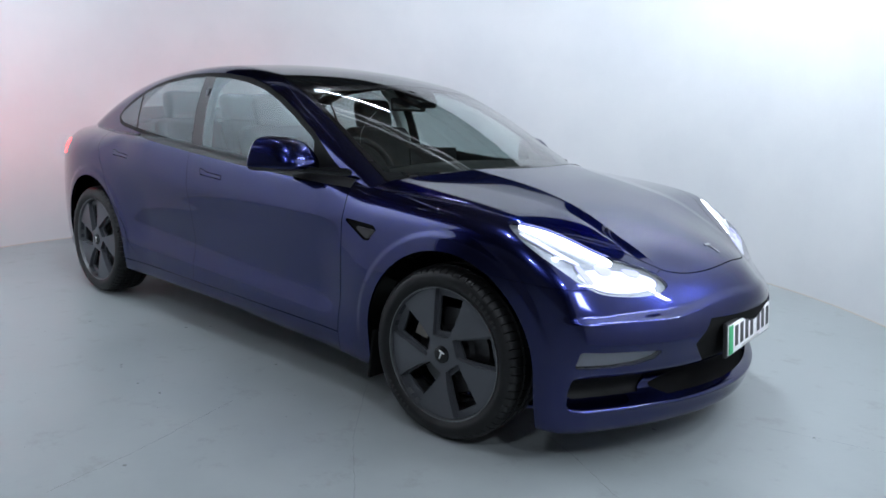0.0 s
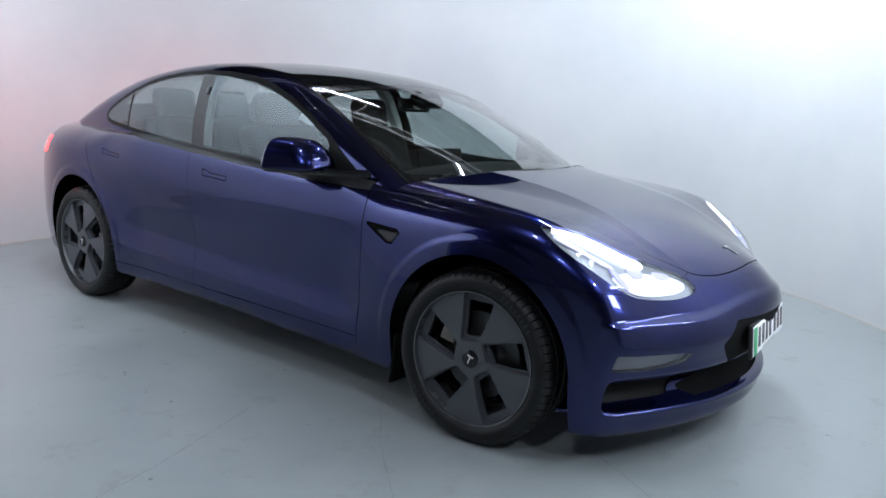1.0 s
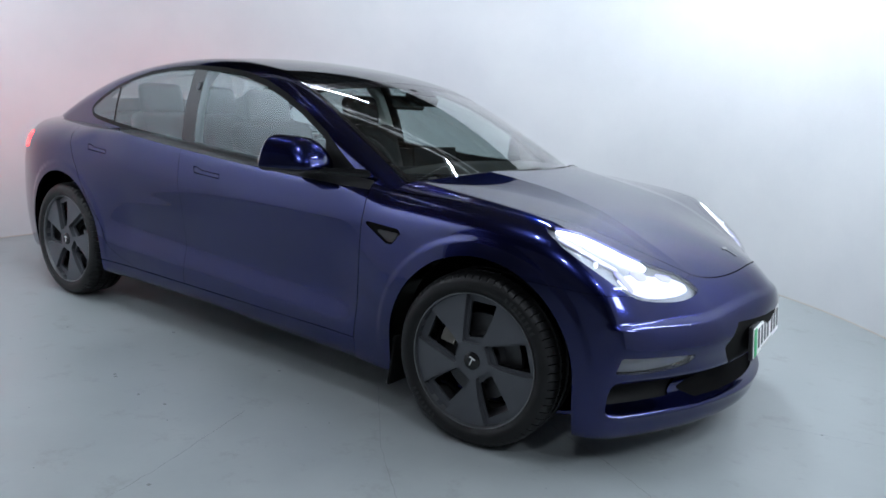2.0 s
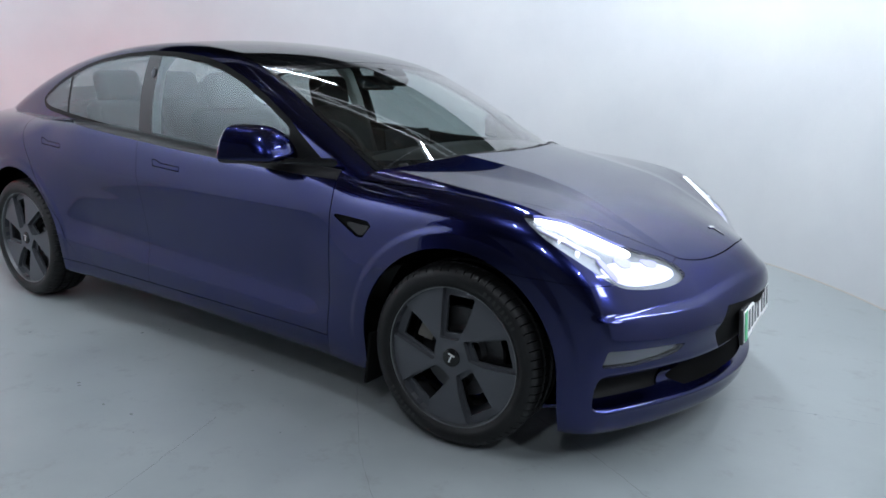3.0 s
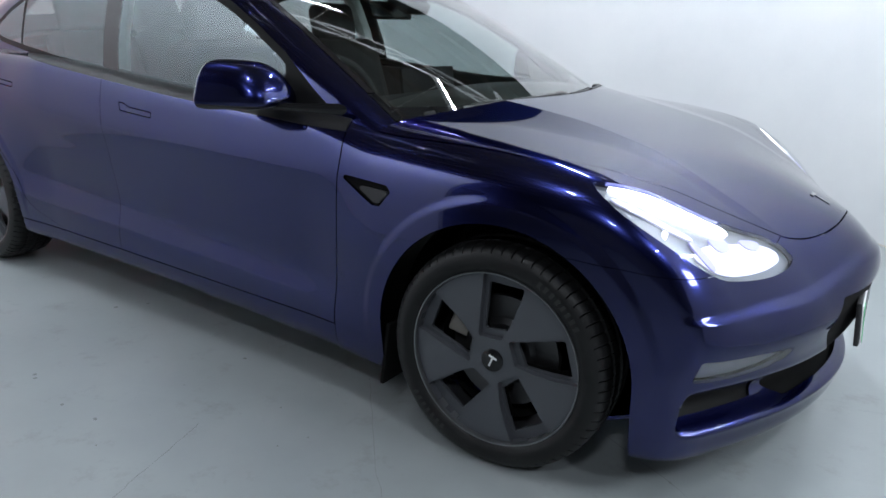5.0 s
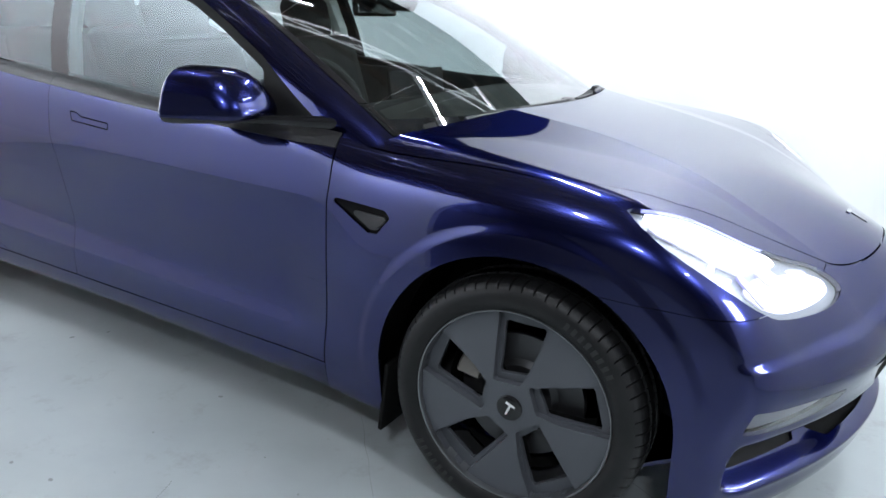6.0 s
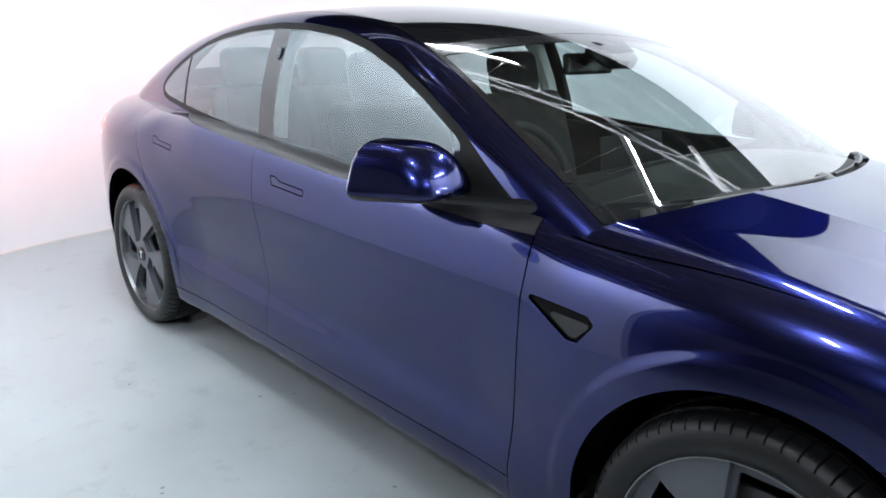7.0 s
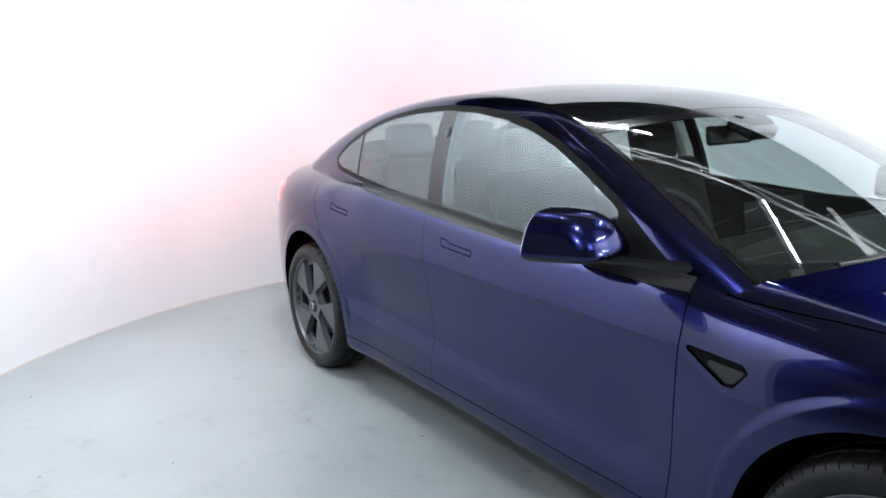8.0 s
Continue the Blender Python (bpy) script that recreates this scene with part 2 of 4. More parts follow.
def add_mesh(name, p, n, t, mat, parent, label=""):
    me = bpy.data.meshes.new(name)
    me.from_pydata(p.tolist(), [], t.tolist())
    me.polygons.foreach_set("use_smooth", np.ones(len(me.polygons), bool))
    me.normals_split_custom_set_from_vertices(n.tolist())
    me.materials.append(mat)
    ob = new(name, me)
    ob.parent = parent
    return tagged(ob, label)


def rimmed(p, n, t, depth, cuts):
    """Turn the cut edges of a panel inwards by depth."""
    edges = np.concatenate([t[:, [0, 1]], t[:, [1, 2]], t[:, [2, 0]]])
    key = np.sort(edges, 1)
    _, first, count = np.unique(key, axis=0, return_index=True, return_counts=True)
    e = edges[first[count == 1]]
    if len(e) and cuts:
        on = np.min([np.abs(f(p)) for f in cuts], 0) < 2e-3
        e = e[on[e].all(1)]
    if not len(e):
        return p, n, t
    a, b = e.T
    pa, pb, na, nb = p[a], p[b], n[a], n[b]
    side = np.cross(pb - pa, na + nb)
    side /= np.linalg.norm(side, axis=1, keepdims=True).clip(1e-9)
    k, m = len(p), len(e)
    p = np.concatenate([p, pa, pb, pa - na * depth, pb - nb * depth])
    n = np.concatenate([n, side, side, side, side])
    i = np.arange(m) + k
    t = np.concatenate([t, np.stack([i + m, i, i + 2 * m], 1), np.stack([i + m, i + 2 * m, i + 3 * m], 1)])
    return p, n, t


def panel(name, surface, mat, parent, keeps, fine=(), rim=0.012, lift=0.0, label="", grow=0):
    """A piece of a surface: where every one of keeps is positive. fine: functions near whose zero the mesh is made finer."""
    f, p, n, t = surface
    for keep in keeps:
        v = keep(p)
        near = (v > -0.06)[t].any(1)
        p, n, t = compact(p, n, t[near])
    for turn in range(2 if fine else 0):
        p, n, t = finer(f, p, n, t, lambda q: np.min([np.abs(g(q)) for g in fine], 0) < (0.02, 0.011)[turn])
    for _ in range(grow):
        p, n, t = finer(f, p, n, t, lambda q: np.ones(len(q), bool))
    for keep in keeps:
        p, n, t = cut(p, n, t, keep)
    if lift:
        p = p + n * lift
    if rim:
        p, n, t = rimmed(p, n, t, rim, keeps) if not lift else rimmed(p, n, t, rim, ())
    return add_mesh(name, p, n, t, mat, parent, label)


def part(name, bm, mat, parent, label="", smooth=True):
    me = bpy.data.meshes.new(name)
    bm.to_mesh(me)
    bm.free()
    if smooth:
        for poly in me.polygons:
            poly.use_smooth = True
        me.set_sharp_from_angle(angle=radians(40))
    me.materials.append(mat)
    ob = new(name, me)
    ob.parent = parent
    return tagged(ob, label)


def thing(name, label, category, m=Matrix(), group=""):
    ob = new(name)
    ob.matrix_basis = m
    return tagged(ob, label, category, group)


def box(size, m=Matrix(), bevel=0.0, segments=2, bm=None):
    bm = bm or bmesh.new()
    made = bmesh.ops.create_cube(bm, size=1, matrix=m @ Matrix.Diagonal((*size, 1)))["verts"]
    if bevel:
        edges = list({e for v in made for e in v.link_edges})
        bmesh.ops.bevel(bm, geom=edges, offset=bevel, segments=segments, affect="EDGES", profile=0.5)
    return bm


def lathe(profile, steps=96, bm=None, m=Matrix(), start=0.0, turn=2 * math.pi):
    """Turn (radius, y) pairs about the y axis."""
    bm = bm or bmesh.new()
    closed = turn > 6.28
    rows = []
    for i in range(steps if closed else steps + 1):
        a = start + turn * i / steps
        rows.append([bm.verts.new(m @ Vector((r * math.cos(a), y, r * math.sin(a)))) for r, y in profile])
    for i in range(steps):
        u, w = rows[i], rows[(i + 1) % len(rows)]
        for j in range(len(profile) - 1):
            bm.faces.new((u[j], u[j + 1], w[j + 1], w[j]))
    return bm


def tube(points, radius, sides=8, bm=None):
    bm = bm or bmesh.new()
    pts, rings = [Vector(q) for q in points], []
    for i, q in enumerate(pts):
        d = (pts[min(i + 1, len(pts) - 1)] - pts[max(i - 1, 0)]).normalized()
        u = d.orthogonal().normalized() if i == 0 else (u - d * u.dot(d)).normalized()
        w = d.cross(u)
        rings.append([bm.verts.new(q + radius * (math.cos(2 * math.pi * k / sides) * u + math.sin(2 * math.pi * k / sides) * w)) for k in range(sides)])
    for a, b in zip(rings, rings[1:]):
        for k in range(sides):
            bm.faces.new((a[k], a[(k + 1) % sides], b[(k + 1) % sides], b[k]))
    for ring, flip in ((rings[0], True), (rings[-1], False)):
        bm.faces.new(ring[::-1] if flip else ring)
    return bm


# ---- the room ----
MID, RADIUS = (-0.02, 0.06), 3.3
WALL_FROM, WALL_TO = -24, 265


def arc_wall(a0, a1, r0, r1, z0, z1, steps):
    bm = bmesh.new()
    rings = []
    for i in range(steps + 1):
        a = radians(a0 + (a1 - a0) * i / steps)
        rings.append([bm.verts.new((MID[0] + r * math.cos(a), MID[1] + r * math.sin(a), z)) for r, z in ((r0, z0), (r0, z1), (r1, z1), (r1, z0))])
    for u, w in zip(rings, rings[1:]):
        for k in range(4):
            bm.faces.new((u[k], w[k], w[(k + 1) % 4], u[(k + 1) % 4]))
    bm.faces.new(rings[0])
    bm.faces.new(rings[-1][::-1])
    bmesh.ops.recalc_face_normals(bm, faces=bm.faces)
    return bm


def structure(ob, label, category):
    return tagged(ob, label, category, kind="structure")


bm = bmesh.new()
bmesh.ops.create_grid(bm, x_segments=1, y_segments=1, size=12)
structure(part("floor", bm, FLOOR, None), "smooth painted pale grey concrete floor with fine cracks", "floor")
structure(part("wall_round", arc_wall(WALL_FROM, WALL_TO, RADIUS, RADIUS + 0.1, 0, 3.25, 200), BOOTH, None), "curved white painted wall of a round photo booth", "wall")
structure(part("ceiling", box((24, 24, 0.1), pose(0, 0, 6.05)), HALL, None, smooth=False), "dark brown hall ceiling high above the booth", "ceiling")
for name, (x, y, sx, sy) in zip(("wall_east", "wall_west", "wall_north", "wall_south"), ((12, 0, 0.2, 24), (-12, 0, 0.2, 24), (0, 12, 24, 0.2), (0, -12, 24, 0.2))):
    structure(part(name, box((sx, sy, 6), pose(x, y, 3.0)), HALL_WALL, None, smooth=False), "dim grey plain wall of the surrounding hall", "wall")

structure(part("baseboard", arc_wall(WALL_FROM, WALL_TO, RADIUS - 0.004, RADIUS + 0.002, 0, 0.007, 200), SEALANT, None), "thin beige sealant line at the foot of the wall", "trim")

# roof beams under the dark ceiling
beam = tagged(part("ceiling_beam", box((24, 0.12, 0.25), bevel=0.01), RAFTER, None), "brown steel rafter under the dark ceiling", "beam", "rafters of the hall")
beam.matrix_basis = pose(0, -6, 5.87)
for k in range(1, 14):
    copy_thing(beam, pose(0, -6 + 0.95 * k, 5.87))


def truss(length):
    ob = thing("lattice_truss", "white steel lattice truss hanging above the booth", "truss")
    for y in (-0.1, 0.1):
        part("chord", tube([(-length / 2, y, 0), (length / 2, y, 0)], 0.025), BEAM, ob)
    n = int(length / 0.5)
    for i in range(n):
        x = -length / 2 + length * (i + 0.5) / n
        d = 0.1 if i % 2 else -0.1
        part("lattice_bar", tube([(x - 0.25, -d, 0), (x + 0.25, d, 0)], 0.014, 6), BEAM, ob)
    return ob


truss(7.0).matrix_basis = pose(-0.1, 1.3, 3.72, 0, 0, 45)


def tube_light(angle, radius, tilt, watts, length, turn):
    """A strip light hung over the booth, with the lamp under its white body; some are added."""
    m = pose(0, 0, 0, 0, 0, angle) @ pose(radius, 0, 3.42, 0, tilt, 0) @ pose(0, 0, 0, 0, 0, turn)
    ob = thing("strip_light", "white strip light, lit, hanging over the booth, some added to brighten the walls", "light", m, "strip lights over the booth")
    up = m.to_3x3().inverted() @ Vector((0, 0, 2.5))
    part("housing", box((0.09, length + 0.02, 0.05), pose(0, 0, 0.035), 0.008), WHITE, ob)
    for y in (-0.37 * length, 0.37 * length):
        foot = Vector((0, y, 0.05))
        part("hanger", tube([foot, foot + up], 0.004, 6), BEAM, ob)
    lamp = bpy.data.lights.new("strip_lamp", "AREA")
    lamp.shape, lamp.size, lamp.size_y, lamp.energy, lamp.color = "RECTANGLE", 0.07, length, watts, LAMP_COLOUR
    bulb = new("strip_lamp", lamp)
    bulb.matrix_world = m @ pose(0, 0, 0.004)
    if tilt < -50:
        return
    # Upward lamp added to brighten the truss and rafters.
    glow_up = bpy.data.lights.new("added_uplight", "AREA")
    glow_up.shape, glow_up.size, glow_up.size_y, glow_up.energy, glow_up.color = "RECTANGLE", 0.06, length, UP_WATTS, LAMP_COLOUR
    new("added_uplight", glow_up).matrix_world = m @ pose(0, 0, 0.064, 180, 0, 0)


for lamp_row in LAMP_WATTS:
    tube_light(*lamp_row)


def panel_light(angle, z):
    """A square soft light fixed to the wall's inner face near the opening."""
    m = pose(*MID, 0, 0, 0, angle) @ pose(RADIUS - 0.06, 0, z, 0, 90, 0)
    ob = thing("panel_light", "square white soft light panel, lit, fixed to the booth wall", "light", m)
    part("housing", box((0.40, 0.40, 0.05), pose(0, 0, 0.03), 0.01), WHITE, ob)
    part("bracket", box((0.10, 0.10, 0.02), pose(0, 0, 0.05), 0.004), WHITE, ob)
    lamp = bpy.data.lights.new("panel_lamp", "AREA")
    lamp.shape, lamp.size, lamp.energy, lamp.color = "SQUARE", 0.36, PANEL_WATTS, LAMP_COLOUR
    new("panel_lamp", lamp).matrix_world = m


panel_light(-14, 1.28)


def highlight_strip(angle, z, length):
    """An added level strip light on the booth wall's inner face, for bumper highlights."""
    m = pose(*MID, 0, 0, 0, angle) @ pose(RADIUS - 0.12, 0, z, 0, 80, 0)
    ob = thing("added_wall_light", "added white strip light for the bumper highlight, lit, level on the booth wall", "light", m)
    part("housing", box((0.08, length + 0.02, 0.05), pose(0, 0, 0.035), 0.008), WHITE, ob)
    for y in (-0.4 * length, 0.4 * length):
        part("bracket", box((0.03, 0.03, 0.12), pose(0, y, 0.10), 0.004), WHITE, ob)
    lamp = bpy.data.lights.new("added_wall_lamp", "AREA")
    lamp.shape, lamp.size, lamp.size_y, lamp.energy, lamp.color = "RECTANGLE", 0.07, length, 15, LAMP_COLOUR
    new("added_wall_lamp", lamp).matrix_world = m


highlight_strip(0, 1.8, 0.9)


def hall_light(x, y, turn):
    """A plain hall strip light under the rafters, outside the booth."""
    m = pose(x, y, 5.6, 0, 0, turn)
    ob = thing("hall_light", "long white strip light under the hall roof", "light", m, "strip lights of the hall")
    part("housing", box((0.7, 0.12, 0.06), pose(0, 0, 0.04), 0.01), WHITE, ob)
    for d in (-0.25, 0.25):
        part("hanger", tube([(d, 0, 0.06), (d, 0, 0.42)], 0.006, 6), BEAM, ob)
    lamp = bpy.data.lights.new("hall_lamp", "AREA")
    lamp.shape, lamp.size, lamp.size_y, lamp.energy, lamp.color = "RECTANGLE", 0.65, 0.1, HALL_WATTS, LAMP_COLOUR
    new("hall_lamp", lamp).matrix_world = m


for x, y, turn in ((3.6, -6.2, 0), (6.8, -3.4, 90)):
    hall_light(x, y, turn)


# ---- the car: body surfaces ----
AXLE = 1.4375
WIDTH = Curve((2.3, 0.66), (2.1, 0.76), (1.9, 0.84), (1.7, 0.886), (1.4375, 0.917), (1.1, 0.916), (0.6, 0.913), (0, 0.913), (-0.6, 0.915), (-1.1, 0.920), (-1.4375, 0.920), (-1.8, 0.885), (-2.1, 0.80), (-2.4, 0.68))
DOOR = Curve((0.12, -0.0905), (0.19, -0.028), (0.25, -0.006), (0.31, -0.001), (0.36, -0.0055), (0.43, -0.0215), (0.53, -0.0225), (0.64, -0.0135), (0.70, -0.0075), (0.775, 0.0), (0.80, -0.0012), (0.86, -0.0105), (0.90, -0.0205), (0.94, -0.036), (1.0, -0.068), (1.1, -0.185))
WING = Curve((0.10, -0.055), (0.22, -0.022), (0.32, -0.008), (0.45, 0.0), (0.58, 0.003), (0.68, -0.002), (0.76, -0.012), (0.84, -0.036), (0.92, -0.08), (1.0, -0.14), (1.1, -0.22))
HAUNCH = Curve((0.10, -0.055), (0.22, -0.022), (0.32, -0.008), (0.45, 0.0), (0.58, 0.003), (0.70, 0.002), (0.80, -0.004), (0.88, -0.018), (0.96, -0.045), (1.04, -0.085), (1.1, -0.13))
TOP = Curve((2.38, 0.46), (2.32, 0.535), (2.26, 0.606), (2.2, 0.665), (2.13, 0.711), (2.068, 0.741), (1.95, 0.787), (1.8, 0.840), (1.6, 0.894), (1.3, 0.952), (1.05, 0.988), (0.85, 1.001), (0.5, 0.999), (0, 1.012), (-0.5, 1.040), (-1.0, 1.075), (-1.5, 1.098), (-1.9, 1.09), (-2.2, 1.06), (-2.4, 1.03))
CROWN = Curve((2.3, 0.03), (1.7, 0.012), (1.4, 0.03), (1.05, 0.06), (0.7, 0.06), (-0.8, 0.05), (-1.5, 0.10), (-2.4, 0.12))
NOSE = Curve((0.10, 2.165), (0.16, 2.21), (0.24, 2.232), (0.32, 2.236), (0.42, 2.258), (0.485, 2.264), (0.53, 2.268), (0.58, 2.284), (0.65, 2.31), (0.9, 2.40))
SCOOP = Curve((0.10, 0), (0.18, 0), (0.222, 0), (0.236, 0.003), (0.252, 0.040), (0.275, 0.076), (0.31, 0.082), (0.333, 0.064), (0.352, 0.024), (0.368, 0.003), (0.39, 0), (0.48, 0), (0.56, 0), (0.7, 0), (0.9, 0))
TAIL = Curve((0.15, -2.22), (0.3, -2.33), (0.5, -2.40), (0.7, -2.40), (0.85, -2.35), (0.95, -2.29), (1.05, -2.27))

BELT = Curve((0.95, 0.918), (0.7, 0.928), (0.2, 0.948), (-0.4, 0.985), (-1.0, 1.035), (-1.5, 1.09))


RIDGE = Curve((1.0, 0.44), (1.15, 0.40), (1.3, 0.37), (1.5, 0.36), (1.7, 0.385), (1.8, 0.395), (1.9, 0.39), (2.05, 0.37))
VALLEY = Curve((1.0, 0.74), (1.15, 0.69), (1.26, 0.605), (1.405, 0.548), (1.55, 0.50), (1.69, 0.475), (1.80, 0.455), (1.9, 0.445), (2.05, 0.42))


def bulge(x, y):
    """The raised middle of the bonnet, with a crease on either side of it."""
    w = VALLEY(x) - RIDGE(x)
    return 0.066 * w * np.clip((VALLEY(x) - y) / w, 0, 1) ** 1.4 * ease(x, 2.1, 1.9)


def body(p):
    x, y, z = p[..., 0], np.abs(p[..., 1]), p[..., 2]
    door = ease(x, 1.05, 0.70) * ease(x, -1.15, -0.75)
    zd = z - 0.04 * np.clip(0.4 - x, -0.4, 1.5) * ease(z, 0.66, 0.40) * ease(z, 0.22, 0.36) - (BELT(x) - 0.940) * ease(z, 0.70, 0.90) * 0.8
    half = WIDTH(x) + door * (DOOR(zd) - (0.045 + 0.045 * ease(np.abs(zd - 0.775), 0.13, 0.0)) * np.sqrt((zd - 0.775) ** 2 + 5e-6)) + (1 - door) * np.where(x > 0, WING(z), HAUNCH(z))
    for axle in (1.447, -1.43):
        half = half + 0.006 * ease(np.hypot(x - axle, np.maximum(z - 0.345, 0)), 0.460, 0.428) * ease(z, 0.25, 0.45)
    side = y - half
    top = (z - bulge(np.clip(x, 1.0, 2.1), y) * ease(x, 0.8, 1.0) - TOP(x + (0.30 * (y / 0.83) ** 1.9 + 0.06 * ease(y, 0, 0.4)) * ease(x, 1.62, 2.10)) + CROWN(x) * (y / 0.8) ** 2.3) * 0.95
    zf = z - 0.05 * ease(y, 0.5, 0.1) * ease(z, 0.3, 0.5)
    front = (x - NOSE(zf) + 0.30 * (y / 0.83) ** 1.9 + SCOOP(zf) * ease(y, 0.805, 0.775)) * 0.9
    back = (TAIL(z) - x + 0.25 * (y / 0.8) ** 3.0) * 0.9
    f = smax(side, top, 0.10 - 0.065 * ease(x, 1.0, 0.7) * ease(x, -1.5, -1.1))
    f = smax(f, smax(front, back, 0.05), 0.05)
    ledge = ease(zf, 0.36, 0.538) * ease(zf, 0.580, 0.552) - 0.25
    f = f - (0.019 - 0.009 * ease(y, 0.5, 0.15)) * ledge * ease(x, 1.90, 2.01) * ease(z, 0.70, 0.62) * ease(z, 0.30, 0.42)
    return smax(f, 0.175 + 0.03 * ease(x, 0.8, -0.2) - 0.04 * ease(x, 1.3, 1.75) - z, 0.03)


GLASS_BASE = Curve((1.1, 0.80), (0.8, 0.815), (0.3, 0.828), (-0.4, 0.828), (-1.0, 0.80), (-1.5, 0.745), (-2.0, 0.66))
ROOF = Curve((1.4, 0.85), (1.2, 0.955), (1.0, 1.06), (0.7, 1.205), (0.4, 1.325), (0.2, 1.385), (0.0, 1.42), (-0.3, 1.443), (-0.6, 1.435), (-0.9, 1.403), (-1.2, 1.344), (-1.5, 1.252), (-1.8, 1.14), (-2.1, 1.02))


def cabin(p):
    x, y, z = p[..., 0], np.abs(p[..., 1]), p[..., 2]
    t = z - 0.96
    side = y - GLASS_BASE(x) + 0.12 * t + 0.55 * t * np.abs(t)
    top = (z - ROOF(x + 0.13 * (y / 0.7) ** 2 * ease(x, -0.2, 0.8)) + 0.042 * (y / 0.65) ** 2) * 0.9
    return smax(smax(side, top, 0.07), 0.80 - z, 0.02)


BODY = (body, *skin(body, (-2.5, -1.0, 0.1), (2.4, 1.0, 1.2), 0.02))
CABIN = (cabin, *skin(cabin, (-2.3, -0.9, 0.75), (1.5, 0.9, 1.5), 0.02))

# ---- the car: seams ----
GAP = 0.002
D1 = Curve((0.2, 0.86), (0.30, 0.864), (0.59, 0.880), (0.74, 0.886), (0.87, 0.883), (0.95, 0.858), (1.0, 0.835))
D2 = Curve((0.2, -0.30), (0.6, -0.30), (0.9, -0.325), (1.1, -0.36))
D3 = Curve((0.2, -0.60), (0.285, -0.70), (0.321, -0.84), (0.446, -1.0), (0.591, -1.105), (0.763, -1.241), (0.915, -1.35), (1.1, -1.45))
HOOD = Curve((0.8, 0.82), (1.0, 0.82), (1.127, 0.818), (1.262, 0.810), (1.379, 0.804), (1.502, 0.797), (1.60, 0.772), (1.66, 0.722), (1.72, 0.655), (1.784, 0.585), (1.869, 0.512), (1.956, 0.442), (2.051, 0.36), (2.2, 0.22))


def hood_front(p):
    return 2.150 - 0.066 * (np.abs(p[:, 1]) / 0.30) ** 2.4 - p[:, 0]


def hood_back(p):
    return p[:, 0] - 1.215 + 0.20 * (p[:, 1] / 0.75) ** 2


def arch(p):
    return np.minimum(np.hypot(p[:, 0] - 1.447, np.maximum(p[:, 2] - 0.345, 0)) + 0.012, np.hypot(p[:, 0] + 1.43, np.maximum(p[:, 2] - 0.345, 0))) - 0.395


def beyond(curve, a, b, sign=1, gap=GAP):
    """Positive where coordinate a is greater than the curve of coordinate b, less half a gap."""
    return lambda p: sign * (p[:, a] - curve(p[:, b])) - gap


def hood_in(p):
    return np.minimum(HOOD(p[:, 0]) - np.abs(p[:, 1]), hood_front(p)) - GAP


def hood_out(p):
    return -np.minimum(HOOD(p[:, 0]) - np.abs(p[:, 1]), hood_front(p)) - GAP


def below(z):
    return lambda p: z - p[:, 2] - GAP


def above(z):
    return lambda p: p[:, 2] - z - GAP


def outside_cabin(p):
    """Away from the opening under the glasshouse."""
    lid = np.maximum(np.abs(p[:, 1]) - (GLASS_BASE(p[:, 0]) - 0.03), 0.9 - p[:, 2])
    return np.maximum(lid, np.maximum(p[:, 0] - 0.98, -1.75 - p[:, 0]))


def seam_bumper(p):
    """Between wing and front bumper: along the lamp's foot to the arch."""
    return 0.677 - 0.06 * np.clip(p[:, 0] - 1.666, -0.2, 0.6) - p[:, 2]


def under_belt(p):
    """Below the black moulding along the windows."""
    return BELT(p[:, 0]) - 0.024 - p[:, 2]


def ahead_of(x0):
    return lambda p: p[:, 0] - x0


car = thing("car", "deep blue metallic electric saloon car with headlamps lit", "car")


def side_keep(s):
    return lambda p: p[:, 1] * s


LAMP_TOP = [(0.803, 0.858), (0.76, 0.851), (0.699, 0.834), (0.64, 0.800), (0.582, 0.758), (0.50, 0.722), (0.431, 0.698), (0.405, 0.670), (0.398, 0.648)]
LAMP_FOOT = [(0.44, 0.632), (0.50, 0.624), (0.56, 0.624), (0.64, 0.632), (0.71, 0.646), (0.765, 0.680), (0.80, 0.722), (0.825, 0.765), (0.835, 0.80), (0.825, 0.835)]


def rounded(corners, rounds=2):
    """Cut the corners of an outline, each round more softly."""
    c = np.array(corners, float)
    for _ in range(rounds):
        d = np.roll(c, -1, 0)
        c = np.stack([0.8 * c + 0.2 * d, 0.2 * c + 0.8 * d], 1).reshape(-1, 2)
    return c


LAMP = rounded(LAMP_TOP + LAMP_FOOT, 1)


def lamp_zone(p):
    """Headlamp outline, as seen from the front."""
    return np.minimum(in_shape((np.abs(p[:, 1]), p[:, 2]), LAMP), p[:, 0] - 1.6)


def tail_zone(p):
    """Tail lamp: a wedge round the rear corner."""
    return np.min([-1.96 - p[:, 0], 0.93 - p[:, 2], p[:, 2] - 0.80 - 0.12 * np.clip(p[:, 0] + 2.3, 0, 1), np.abs(p[:, 1]) - 0.38], 0)


def off(f):
    return lambda p: -f(p) - GAP



